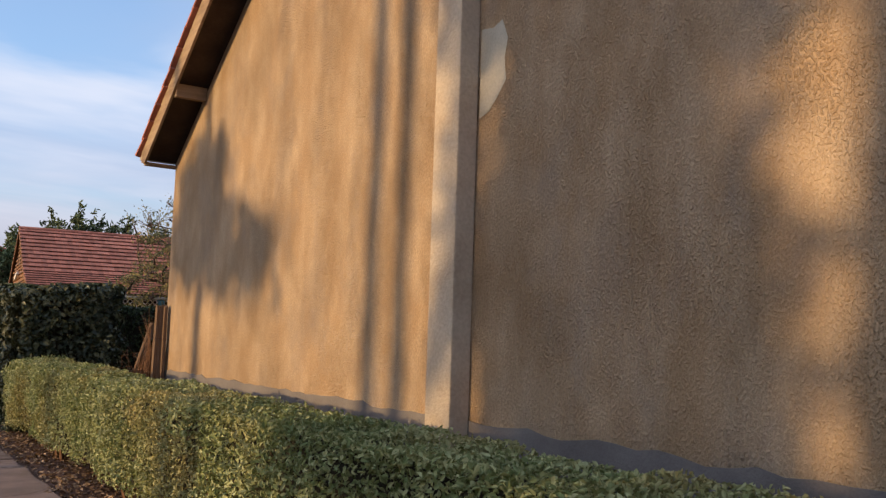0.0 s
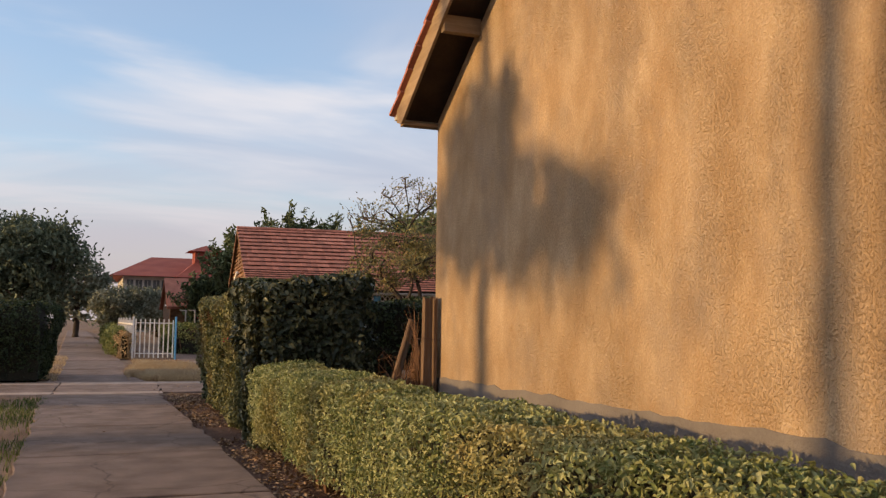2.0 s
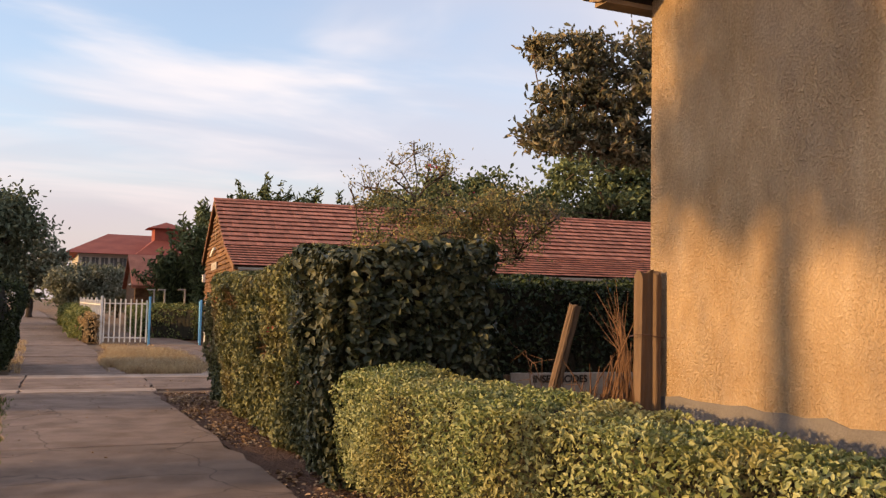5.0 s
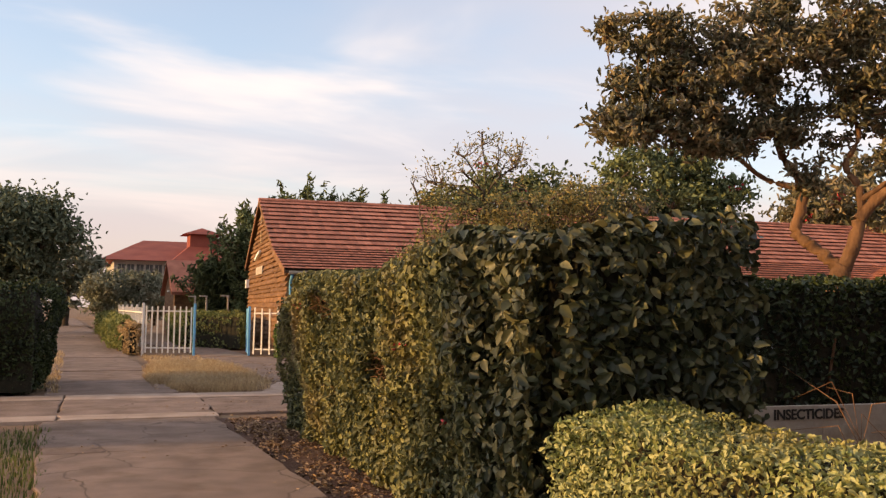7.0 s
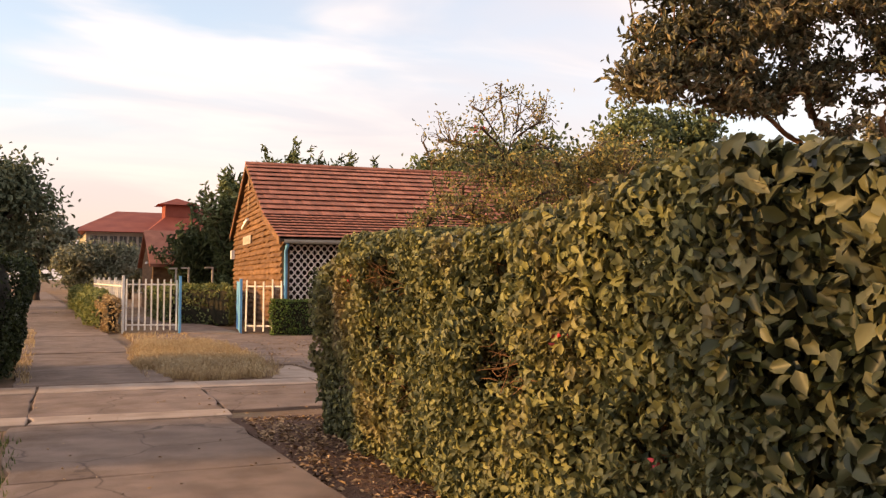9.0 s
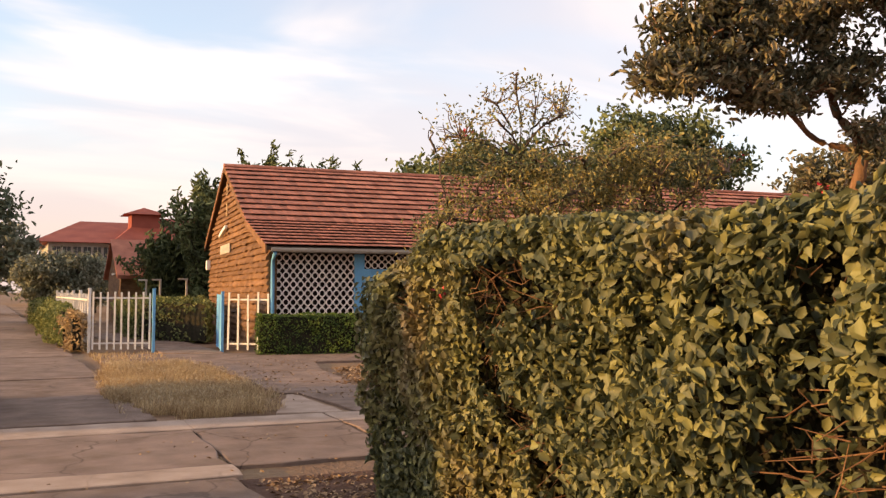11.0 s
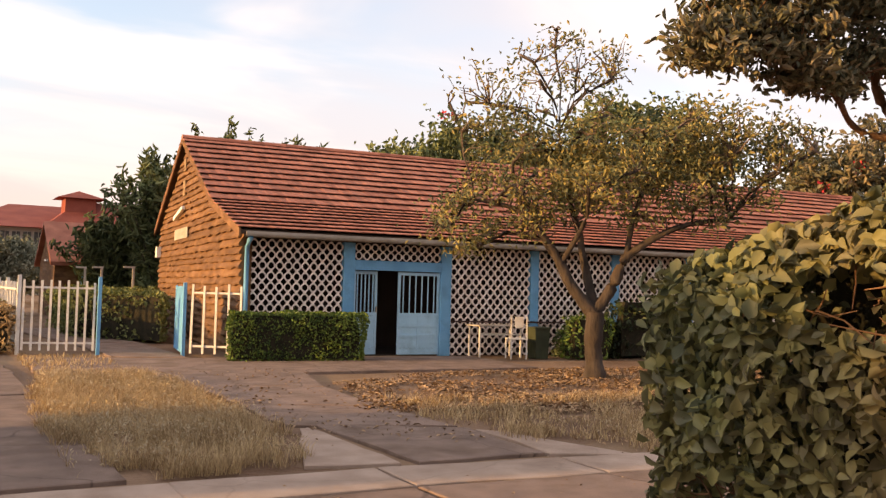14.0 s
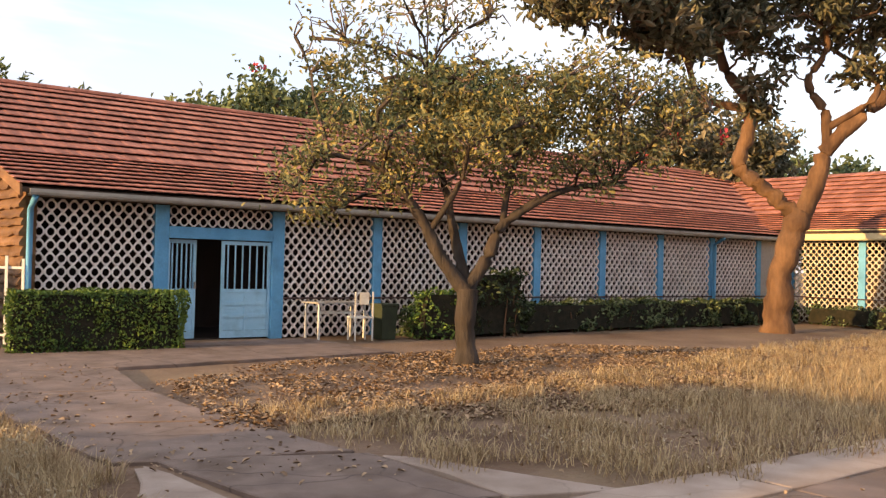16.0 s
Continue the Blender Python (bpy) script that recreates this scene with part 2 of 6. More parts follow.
M = {
    "render": roughcast("ochre_roughcast", (0.37, 0.25, 0.142), (0.475, 0.35, 0.225), (0.29, 0.225, 0.172)),
    "pilaster": mat("pale_pilaster_paint", (0.419, 0.339, 0.249), (0.539, 0.448, 0.339), 1.5, 0.9, 0.5, 40, dirt=(0.299, 0.2, 0.12), dirt_scale=2),
    "plinth": mat("grey_cement_plinth", (0.14, 0.125, 0.118), (0.19, 0.17, 0.16), 2.2, 0.92, 0.3, 70, dirt=(0.11, 0.095, 0.085), dirt_scale=1.6),
    "patch": mat("bare_cement_patch", (0.42, 0.38, 0.30), (0.5, 0.45, 0.36), 3, 0.9, 0.2, 60),
    "timber_pale": mat("weathered_barge_timber", (0.238, 0.162, 0.0935), (0.357, 0.255, 0.153), 3, 0.8, 0.3, 30, stretch=(0.4, 0.4, 6), dirt=(0.119, 0.068, 0.0425), dirt_scale=3),
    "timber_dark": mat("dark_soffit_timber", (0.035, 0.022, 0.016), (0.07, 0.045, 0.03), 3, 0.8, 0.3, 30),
    "gutter": mat("grey_gutter", (0.30, 0.27, 0.23), (0.42, 0.38, 0.33), 3, 0.6, 0.1, 40, dirt=(0.16, 0.12, 0.09), dirt_scale=2),
    "tile": mat("clay_roof_tile", (0.30, 0.108, 0.072), (0.49, 0.195, 0.13), 1.4, 0.85, 0.4, 45, vary=0.22, dirt=(0.24, 0.115, 0.08), dirt_scale=1.1, dirt_amount=0.5),
    "tile_stuff": mat("clay_roof_tiles", (0.30, 0.108, 0.072), (0.49, 0.195, 0.13), 1.4, 0.85, 0.4, 45, island=True, dirt=(0.24, 0.115, 0.08), dirt_scale=1.1, dirt_amount=0.5),
    "plank": mat("waney_log_siding", (0.122, 0.0611, 0.0293), (0.236, 0.127, 0.0611), 2.2, 0.8, 0.8, 22, stretch=(1, 0.6, 3), vary=0.2, dirt=(0.0611, 0.0293, 0.0163), dirt_scale=2.0, dirt_amount=0.7),
    "lattice": mat("pinkish_white_lattice", (0.77, 0.66, 0.61), (0.88, 0.79, 0.74), 1.5, 0.85, 0.3, 50, dirt=(0.424, 0.294, 0.235), dirt_scale=1.6),
    "lattice_block": mat("pinkish_white_block", (0.79, 0.69, 0.64), (0.88, 0.79, 0.74), 4, 0.85, 0.3, 50, vary=0.08, dirt=(0.471, 0.353, 0.306), dirt_scale=9),
    "lattice_cream": mat("cream_lattice", (0.60, 0.52, 0.42), (0.72, 0.63, 0.5), 1.5, 0.85, 0.3, 50, dirt=(0.36, 0.27, 0.2), dirt_scale=1.6),
    "cream": mat("cream_fascia_paint", (0.62, 0.50, 0.30), (0.70, 0.58, 0.36), 2, 0.7, 0.1, 40),
    "blue": mat("sky_blue_paint", (0.10, 0.315, 0.56), (0.155, 0.41, 0.66), 1.5, 0.6, 0.2, 50, dirt=(0.0918, 0.223, 0.353), dirt_scale=2.5),
    "blue_pale": mat("pale_blue_door_paint", (0.317, 0.555, 0.727), (0.409, 0.661, 0.833), 1.5, 0.6, 0.2, 50, dirt=(0.185, 0.317, 0.423), dirt_scale=2.5),
    "white_metal": mat("white_fence_paint", (0.60, 0.57, 0.53), (0.74, 0.71, 0.67), 2, 0.6, 0.15, 50, dirt=(0.32, 0.22, 0.15), dirt_scale=4),
    # near black, so that the shade behind the screens is in the colour
    "interior": mat("shade_dark_interior", (0.032, 0.022, 0.018), (0.055, 0.036, 0.03), 1.5, 0.9, 0.1, 30),
    "path": mat("worn_concrete", (0.160, 0.113, 0.092), (0.252, 0.180, 0.145), 2.4, 0.92, 0.45, 120, dirt=(0.127, 0.0824, 0.0574), dirt_scale=1.5, dirt_amount=0.95, vary=0.16, cracks=0.95),
    "path_pale": mat("pale_cement_strip", (0.31, 0.228, 0.18), (0.43, 0.33, 0.268), 2.6, 0.92, 0.45, 120, dirt=(0.179, 0.119, 0.0831), dirt_scale=0.9, vary=0.08, cracks=0.3),
    "soil": mat("bare_earth", (0.137, 0.0806, 0.0494), (0.26, 0.169, 0.111), 0.55, 0.97, 0.9, 16, dirt=(0.299, 0.215, 0.124), dirt_scale=0.35, dirt_amount=0.7, depth=0.05),
    "mulch": mat("dark_red_earth", (0.069, 0.0345, 0.023), (0.132, 0.0713, 0.0483), 1.2, 0.97, 1.0, 22, dirt=(0.172, 0.103, 0.069), dirt_scale=1.5, depth=0.05),
    "bark": mat("brown_bark", (0.032, 0.025, 0.021), (0.080, 0.060, 0.048), 4, 0.95, 0.9, 18, stretch=(1, 1, 0.3), depth=0.04, dirt=(0.0595, 0.0382, 0.0255), dirt_scale=3),
    "bark_orange": mat("orange_flaking_bark", (0.0792, 0.0418, 0.0245), (0.209, 0.115, 0.0612), 2.5, 0.95, 0.9, 14, stretch=(1, 1, 0.4), depth=0.04, dirt=(0.072, 0.0432, 0.0288), dirt_scale=1.5),
    "twig": mat("grey_brown_twig", (0.10, 0.07, 0.055), (0.19, 0.14, 0.11), 4, 0.95, 0.4, 30),
    "leaf_low": mat("variegated_hedge_leaf", (0.16, 0.20, 0.07), (0.40, 0.42, 0.205), 1.3, 0.6, 0, 20, island=True, translucent=0.2, c3=(0.285, 0.31, 0.13), dirt=(0.38, 0.25, 0.09), dirt_scale=0.9, dirt_amount=0.55),
    "leaf_hedge": mat("dusty_heart_shaped_leaf", (0.07, 0.084, 0.046), (0.235, 0.235, 0.092), 0.8, 0.5, 0, 12, island=True, translucent=0.25, c3=(0.148, 0.155, 0.076), dirt=(0.205, 0.13, 0.08), dirt_scale=0.8, dirt_amount=0.75),
    # hedge leaf darkened: the shade on the front face is in this colour
    "leaf_hedge_end": mat("shade_darkened_hedge_leaf", (0.025, 0.035, 0.018), (0.14, 0.135, 0.065), 1.0, 0.42, 0, 12, island=True, translucent=0.08, c3=(0.057, 0.066, 0.033)),
    "leaf_dark": mat("dark_hedge_leaf", (0.011, 0.022, 0.009), (0.052, 0.072, 0.024), 1.0, 0.5, 0, 12, island=True, translucent=0.12),
    "leaf_box": mat("clipped_bush_leaf", (0.036, 0.075, 0.018), (0.18, 0.26, 0.05), 1.0, 0.5, 0, 12, island=True, translucent=0.15),
    "leaf_tree": mat("yellowing_tree_leaf", (0.10, 0.115, 0.06), (0.37, 0.30, 0.11), 0.6, 0.6, 0, 12, island=True, translucent=0.25, c3=(0.20, 0.20, 0.095)),
    "leaf_big": mat("dusky_tree_leaf", (0.072, 0.075, 0.046), (0.27, 0.22, 0.13), 0.35, 0.5, 0, 12, island=True, translucent=0.28, c3=(0.15, 0.145, 0.085)),
    "leaf_far": mat("distant_tree_leaf", (0.058, 0.080, 0.038), (0.175, 0.21, 0.092), 0.4, 0.7, 0, 12, island=True, translucent=0.2),
    "leaf_grey": mat("greyish_shrub_leaf", (0.13, 0.145, 0.10), (0.25, 0.255, 0.185), 0.4, 0.7, 0, 12, island=True, translucent=0.15),
    # paler and greyer: haze over the distance is put into this leaf colour
    "leaf_haze": mat("hazy_evergreen_leaf", (0.072, 0.095, 0.062), (0.165, 0.195, 0.12), 0.4, 0.7, 0, 12, island=True, translucent=0.2),
    "leaf_yard": mat("pale_yard_leaf", (0.10, 0.13, 0.045), (0.27, 0.29, 0.11), 0.6, 0.6, 0, 12, island=True, translucent=0.25),
    "leaf_border": mat("border_plant_leaf", (0.030, 0.050, 0.022), (0.20, 0.235, 0.11), 1.2, 0.45, 0, 12, island=True, translucent=0.15, c3=(0.07, 0.10, 0.04)),
    "flower": mat("red_flower", (0.32, 0.02, 0.04), (0.48, 0.06, 0.07), 2, 0.6, 0, 12, island=True),
    "hedge_core": mat("hedge_inner_shade", (0.010, 0.011, 0.006), (0.03, 0.024, 0.014), 8, 0.95, 0.8, 30),
    "grass_dry": mat("dry_straw_grass", (0.29, 0.195, 0.105), (0.57, 0.43, 0.245), 1.6, 0.8, 0, 12, island=True, translucent=0.3, c3=(0.39, 0.285, 0.165)),
    "grass_pale": mat("pale_seed_head", (0.357, 0.272, 0.162), (0.561, 0.468, 0.323), 0.7, 0.8, 0, 12, island=True, translucent=0.2),
    "grass_green": mat("short_green_grass", (0.045, 0.075, 0.018), (0.16, 0.17, 0.05), 1.0, 0.8, 0, 12, island=True, translucent=0.2),
    "litter": mat("fallen_dry_leaf", (0.19, 0.115, 0.068), (0.41, 0.28, 0.17), 1.5, 0.8, 0, 12, island=True),
    "post": mat("split_fence_post_wood", (0.095, 0.060, 0.038), (0.215, 0.138, 0.085), 3, 0.9, 0.9, 20, stretch=(1, 1, 0.15), depth=0.03, dirt=(0.06, 0.045, 0.035), dirt_scale=3),
    "brush": mat("dry_brushwood", (0.0975, 0.0488, 0.0263), (0.195, 0.105, 0.0562), 3, 0.9, 0.3, 20, island=True),
    "sign": mat("weathered_sign_board", (0.36, 0.32, 0.28), (0.46, 0.42, 0.37), 2, 0.7, 0.1, 40, dirt=(0.2, 0.15, 0.12), dirt_scale=4),
    "ink": mat("black_sign_paint", (0.02, 0.02, 0.02), (0.035, 0.03, 0.03), 3, 0.7, 0, 20),
    "white_paint": mat("white_lamp_cover", (0.72, 0.71, 0.68), (0.8, 0.79, 0.76), 3, 0.5, 0, 20),
    "far_wall": mat("far_plaster_wall", (0.36, 0.34, 0.32), (0.45, 0.43, 0.40), 1, 0.9, 0, 20),
    "far_roof": mat("far_red_roof", (0.21, 0.048, 0.034), (0.28, 0.075, 0.05), 0.6, 0.8, 0.1, 10),
    "far_glass": mat("far_window_dark", (0.06, 0.065, 0.07), (0.1, 0.105, 0.11), 2, 0.25, 0, 10),
    "bin": mat("dark_green_bin", (0.022, 0.030, 0.016), (0.04, 0.05, 0.026), 3, 0.6, 0.1, 20),
    "pipe": mat("brown_iron_rail", (0.06, 0.03, 0.025), (0.10, 0.055, 0.045), 3, 0.6, 0.2, 40),
}


# ---- building helpers ----
def finish(name, me, material, parent=None, label="", smooth=False):
    me.materials.append(material)
    ob = new(name, me)
    if parent:
        ob.parent = parent
    if smooth:
        me.polygons.foreach_set("use_smooth", [True] * len(me.polygons))
    return tagged(ob, label) if label else ob


def part(name, bm, material, parent=None, label="", smooth=False):
    me = bpy.data.meshes.new(name)
    bmesh.ops.recalc_face_normals(bm, faces=bm.faces)
    bm.to_mesh(me)
    bm.free()
    return finish(name, me, material, parent, label, smooth)


def raw(name, verts, faces, material, parent=None, label="", smooth=False):
    me = bpy.data.meshes.new(name)
    me.from_pydata(verts, [], faces)
    me.update()
    return finish(name, me, material, parent, label, smooth)


def thing(name, at, label, category, group="", kind="", turn=0):
    ob = new(name)
    ob.empty_display_size = 0.2
    ob.matrix_world = pose(*at, 0, 0, turn)
    return tagged(ob, label, category, group, kind)


def box(bm, x0, x1, y0, y1, z0, z1, bevel=0.0):
    made = bmesh.ops.create_cube(bm, size=1, matrix=Matrix.Translation(((x0 + x1) / 2, (y0 + y1) / 2, (z0 + z1) / 2)) @ Matrix.Diagonal((x1 - x0, y1 - y0, z1 - z0, 1)))
    if bevel:
        edges = list({e for v in made["verts"] for e in v.link_edges})
        bmesh.ops.bevel(bm, geom=edges, offset=bevel, segments=2, affect="EDGES", profile=0.6)
    return bm


def boxed(x0, x1, y0, y1, z0, z1, bevel=0.0):
    return box(bmesh.new(), x0, x1, y0, y1, z0, z1, bevel)


def prism(outline, axis, a, b):
    """A solid: an outline in the plane across the axis, drawn out from a to b."""
    bm = bmesh.new()
    def at(p, q):
        return {"x": (q, p[0], p[1]), "y": (p[0], q, p[1]), "z": (p[0], p[1], q)}[axis]
    lo, hi = [bm.verts.new(at(p, a)) for p in outline], [bm.verts.new(at(p, b)) for p in outline]
    bm.faces.new(lo)
    bm.faces.new(list(reversed(hi)))
    for i in range(len(outline)):
        j = (i + 1) % len(outline)
        bm.faces.new((lo[i], lo[j], hi[j], hi[i]))
    return bm


def tube_data(paths, sides=7):
    """Tapered round limbs: each path is a list of (point, radius)."""
    verts, faces = [], []
    for path in paths:
        first = len(verts)
        for i, (p, r) in enumerate(path):
            p = Vector(p)
            a, b = Vector(path[max(i - 1, 0)][0]), Vector(path[min(i + 1, len(path) - 1)][0])
            d = (b - a).normalized()
            u = d.orthogonal().normalized() if abs(d.z) < 0.9 else d.cross(Vector((0, 1, 0))).normalized()
            w = d.cross(u)
            for k in range(sides):
                c = 2 * math.pi * k / sides
                verts.append(p + (u * math.cos(c) + w * math.sin(c)) * r)
            if i:
                s = first + (i - 1) * sides
                faces += [(s + k, s + (k + 1) % sides, s + sides + (k + 1) % sides, s + sides + k) for k in range(sides)]
        faces.append(tuple(range(first, first + sides))[::-1])
        faces.append(tuple(range(len(verts) - sides, len(verts))))
    return verts, faces


def leaves(name, at, out, size, wide, material, parent, seed, flat=0.6, kind="", label="", jitter=0.35, fold=0.25):
    """Many single folded leaves, centred on the points at, facing roughly along out."""
    g = np.random.default_rng(seed)
    at, out = np.asarray(at, float), np.asarray(out, float)
    n = len(at)
    nr = out * flat + g.normal(size=(n, 3)) * (1 - flat)
    nr /= np.linalg.norm(nr, axis=1, keepdims=True) + 1e-9
    t = g.normal(size=(n, 3))
    t[:, 2] -= 0.5
    t -= (t * nr).sum(1, keepdims=True) * nr
    t /= np.linalg.norm(t, axis=1, keepdims=True) + 1e-9
    b = np.cross(nr, t)
    s = (size * (1 + jitter * g.uniform(-1, 1, n)))[:, None]
    w = s * wide
    lift = nr * s * fold
    v = np.stack([at - t * s * 0.5, at - t * s * 0.18 + b * w * 0.48 + lift * 0.6, at + t * s * 0.18 + b * w * 0.36 + lift * 0.5,
                  at + t * s * 0.5 - lift * 0.5, at + t * s * 0.18 - b * w * 0.36 + lift * 0.5, at - t * s * 0.18 - b * w * 0.48 + lift * 0.6], 1).reshape(-1, 3)
    base = (np.arange(n) * 6)[:, None]
    f = np.concatenate([base + np.array([[0, 1, 2, 3]]), base + np.array([[0, 3, 4, 5]])], 1).reshape(-1, 4)
    me = bpy.data.meshes.new(name)
    me.vertices.add(len(v))
    me.vertices.foreach_set("co", v.ravel())
    me.loops.add(f.size)
    me.loops.foreach_set("vertex_index", f.ravel().astype(np.int32))
    me.polygons.add(len(f))
    me.polygons.foreach_set("loop_start", np.arange(0, f.size, 4, dtype=np.int32))
    me.update(calc_edges=True)
    ob = finish(name, me, material, parent, label)
    return tagged(ob, kind=kind) if kind else ob


def wobble(p, size=1.0, amount=0.1):
    return noise.noise(Vector(p) / size) * amount


def hedge(name, outline, height, leaf, wide, density, material, label, category, seed, lean=0.0, uneven=0.12, rounding=0.25, core=0.12, bare=0.0, stems=True, fall=0.0, tilt=0.0, end=0.0, holes=9.0, flat=0.45):
    """A clipped hedge over a convex outline: a near-black solid core for the shade inside, stems, and leaves all over
    its skin. lean: metres by which the top overhangs.
    """
    cx, cy = sum(p[0] for p in outline) / len(outline), sum(p[1] for p in outline) / len(outline)
    root = thing(name, (cx, cy, 0), label, category)
    g = np.random.default_rng(seed)
    pts = [Vector((p[0] - cx, p[1] - cy)) for p in outline]
    n = len(pts)
    def drop(x, y):
        return fall * y + tilt * (x - min(p.x for p in pts)) + end * max(0.0, y - max(p.y for p in pts) + 1.45)
    def skin(u, v, i):
        """A point of the side i at u along and v up, with its outward normal."""
        a, b = pts[i], pts[(i + 1) % n]
        p = a.lerp(b, u)
        d = (b - a).normalized()
        o = Vector((d.y, -d.x))
        r = max(0.0, v - (1 - rounding)) / rounding
        inset = rounding * height * (1 - math.sqrt(max(0.0, 1 - r * r))) * 0.6
        push = lean * v + wobble((p.x * 1.0 + cx, p.y + cy, v * height), 0.7, uneven) + wobble((p.x + cx, p.y + cy, v * height + 9), 0.25, uneven * 0.5) - inset
        q = p + o * push
        up = height * (1 + wobble((p.x + cx, p.y + cy, 3), 1.1, uneven * 0.5))
        return (q.x, q.y, v * (up - drop(p.x, p.y))), (o.x, o.y, 0.25 + r)
    at, out, gaps = [], [], []
    for i in range(n):
        length = (pts[(i + 1) % n] - pts[i]).length
        for _ in range(int(length * height * density)):
            v = g.uniform(0.02, 1) if bare == 0 else bare / height + (1 - bare / height) * g.uniform(0, 1) ** 0.9
            p, o = skin(g.uniform(), v, i)
            deep = g.exponential(0.08)
            if noise.noise(Vector((p[0] + cx, p[1] + cy, p[2])) / 0.42) > holes and v < 0.9:
                gaps.append((p, o))
                if g.uniform() < 0.82:
                    continue
                deep += 0.14
            at.append((p[0] - o[0] * deep, p[1] - o[1] * deep, p[2]))
            out.append(o)
    def inside(x, y):
        return all((pts[(i + 1) % n] - pts[i]).cross(Vector((x, y)) - pts[i]) > -0.0 for i in range(n))
    xs, ys = [p.x for p in pts], [p.y for p in pts]
    area = (max(xs) - min(xs)) * (max(ys) - min(ys))
    for _ in range(int(area * density)):
        x, y = g.uniform(min(xs), max(xs)), g.uniform(min(ys), max(ys))
        if inside(x, y):
            z = height * (1 + wobble((x + cx, y + cy, 3), 1.1, uneven * 0.5)) + wobble((x + cx, y + cy, 7), 0.3, uneven * 0.5) - g.exponential(0.03) - drop(x, y)
            at.append((x, y, z))
            out.append((0, 0, 1))
    leaves("foliage", at, out, leaf, wide, material, root, seed + 1, flat=flat, kind="stuff")
    # solid core, its near-black colour standing for shade between the leaves
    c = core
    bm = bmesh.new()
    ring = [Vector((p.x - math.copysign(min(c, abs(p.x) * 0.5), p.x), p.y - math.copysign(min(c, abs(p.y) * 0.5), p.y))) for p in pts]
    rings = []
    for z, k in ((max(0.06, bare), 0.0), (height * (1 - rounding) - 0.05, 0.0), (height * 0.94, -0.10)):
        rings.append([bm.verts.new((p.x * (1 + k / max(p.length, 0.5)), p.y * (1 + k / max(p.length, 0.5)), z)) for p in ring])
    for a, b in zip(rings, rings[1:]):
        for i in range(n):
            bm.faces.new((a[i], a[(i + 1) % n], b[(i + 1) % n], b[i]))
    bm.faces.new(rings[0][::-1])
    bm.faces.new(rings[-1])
    part("shade_core", bm, M["hedge_core"], root)
    if stems:
        paths = []
        for _ in range(max(4, int(area * 2))):
            x, y = g.uniform(min(xs), max(xs)) * 0.85, g.uniform(min(ys), max(ys)) * 0.97
            if inside(x, y):
                paths.append([((x, y, -0.03), 0.028), ((x + g.normal() * 0.05, y + g.normal() * 0.05, 0.2), 0.02), ((x + g.normal() * 0.1, y + g.normal() * 0.1, height * 0.7), 0.012)])
        for p, o in gaps[::18]:
            q = Vector((p[0] - o[0] * 0.10, p[1] - o[1] * 0.10, p[2]))
            d = Vector((g.normal() * 0.08 - o[1] * g.normal() * 0.12, g.normal() * 0.08 + o[0] * g.normal() * 0.12, g.normal() * 0.09))
            paths.append([(q - d * 0.5, 0.003), (q + Vector(g.normal(size=3)) * 0.02, 0.0026), (q + d * 0.5 + Vector((o[0], o[1], 0)) * 0.05, 0.0015)])
        if paths:
            v, f = tube_data(paths, 5)
            tagged(raw("stem_mass", v, f, M["brush"], root), kind="stuff")
    return root, skin, cx, cy


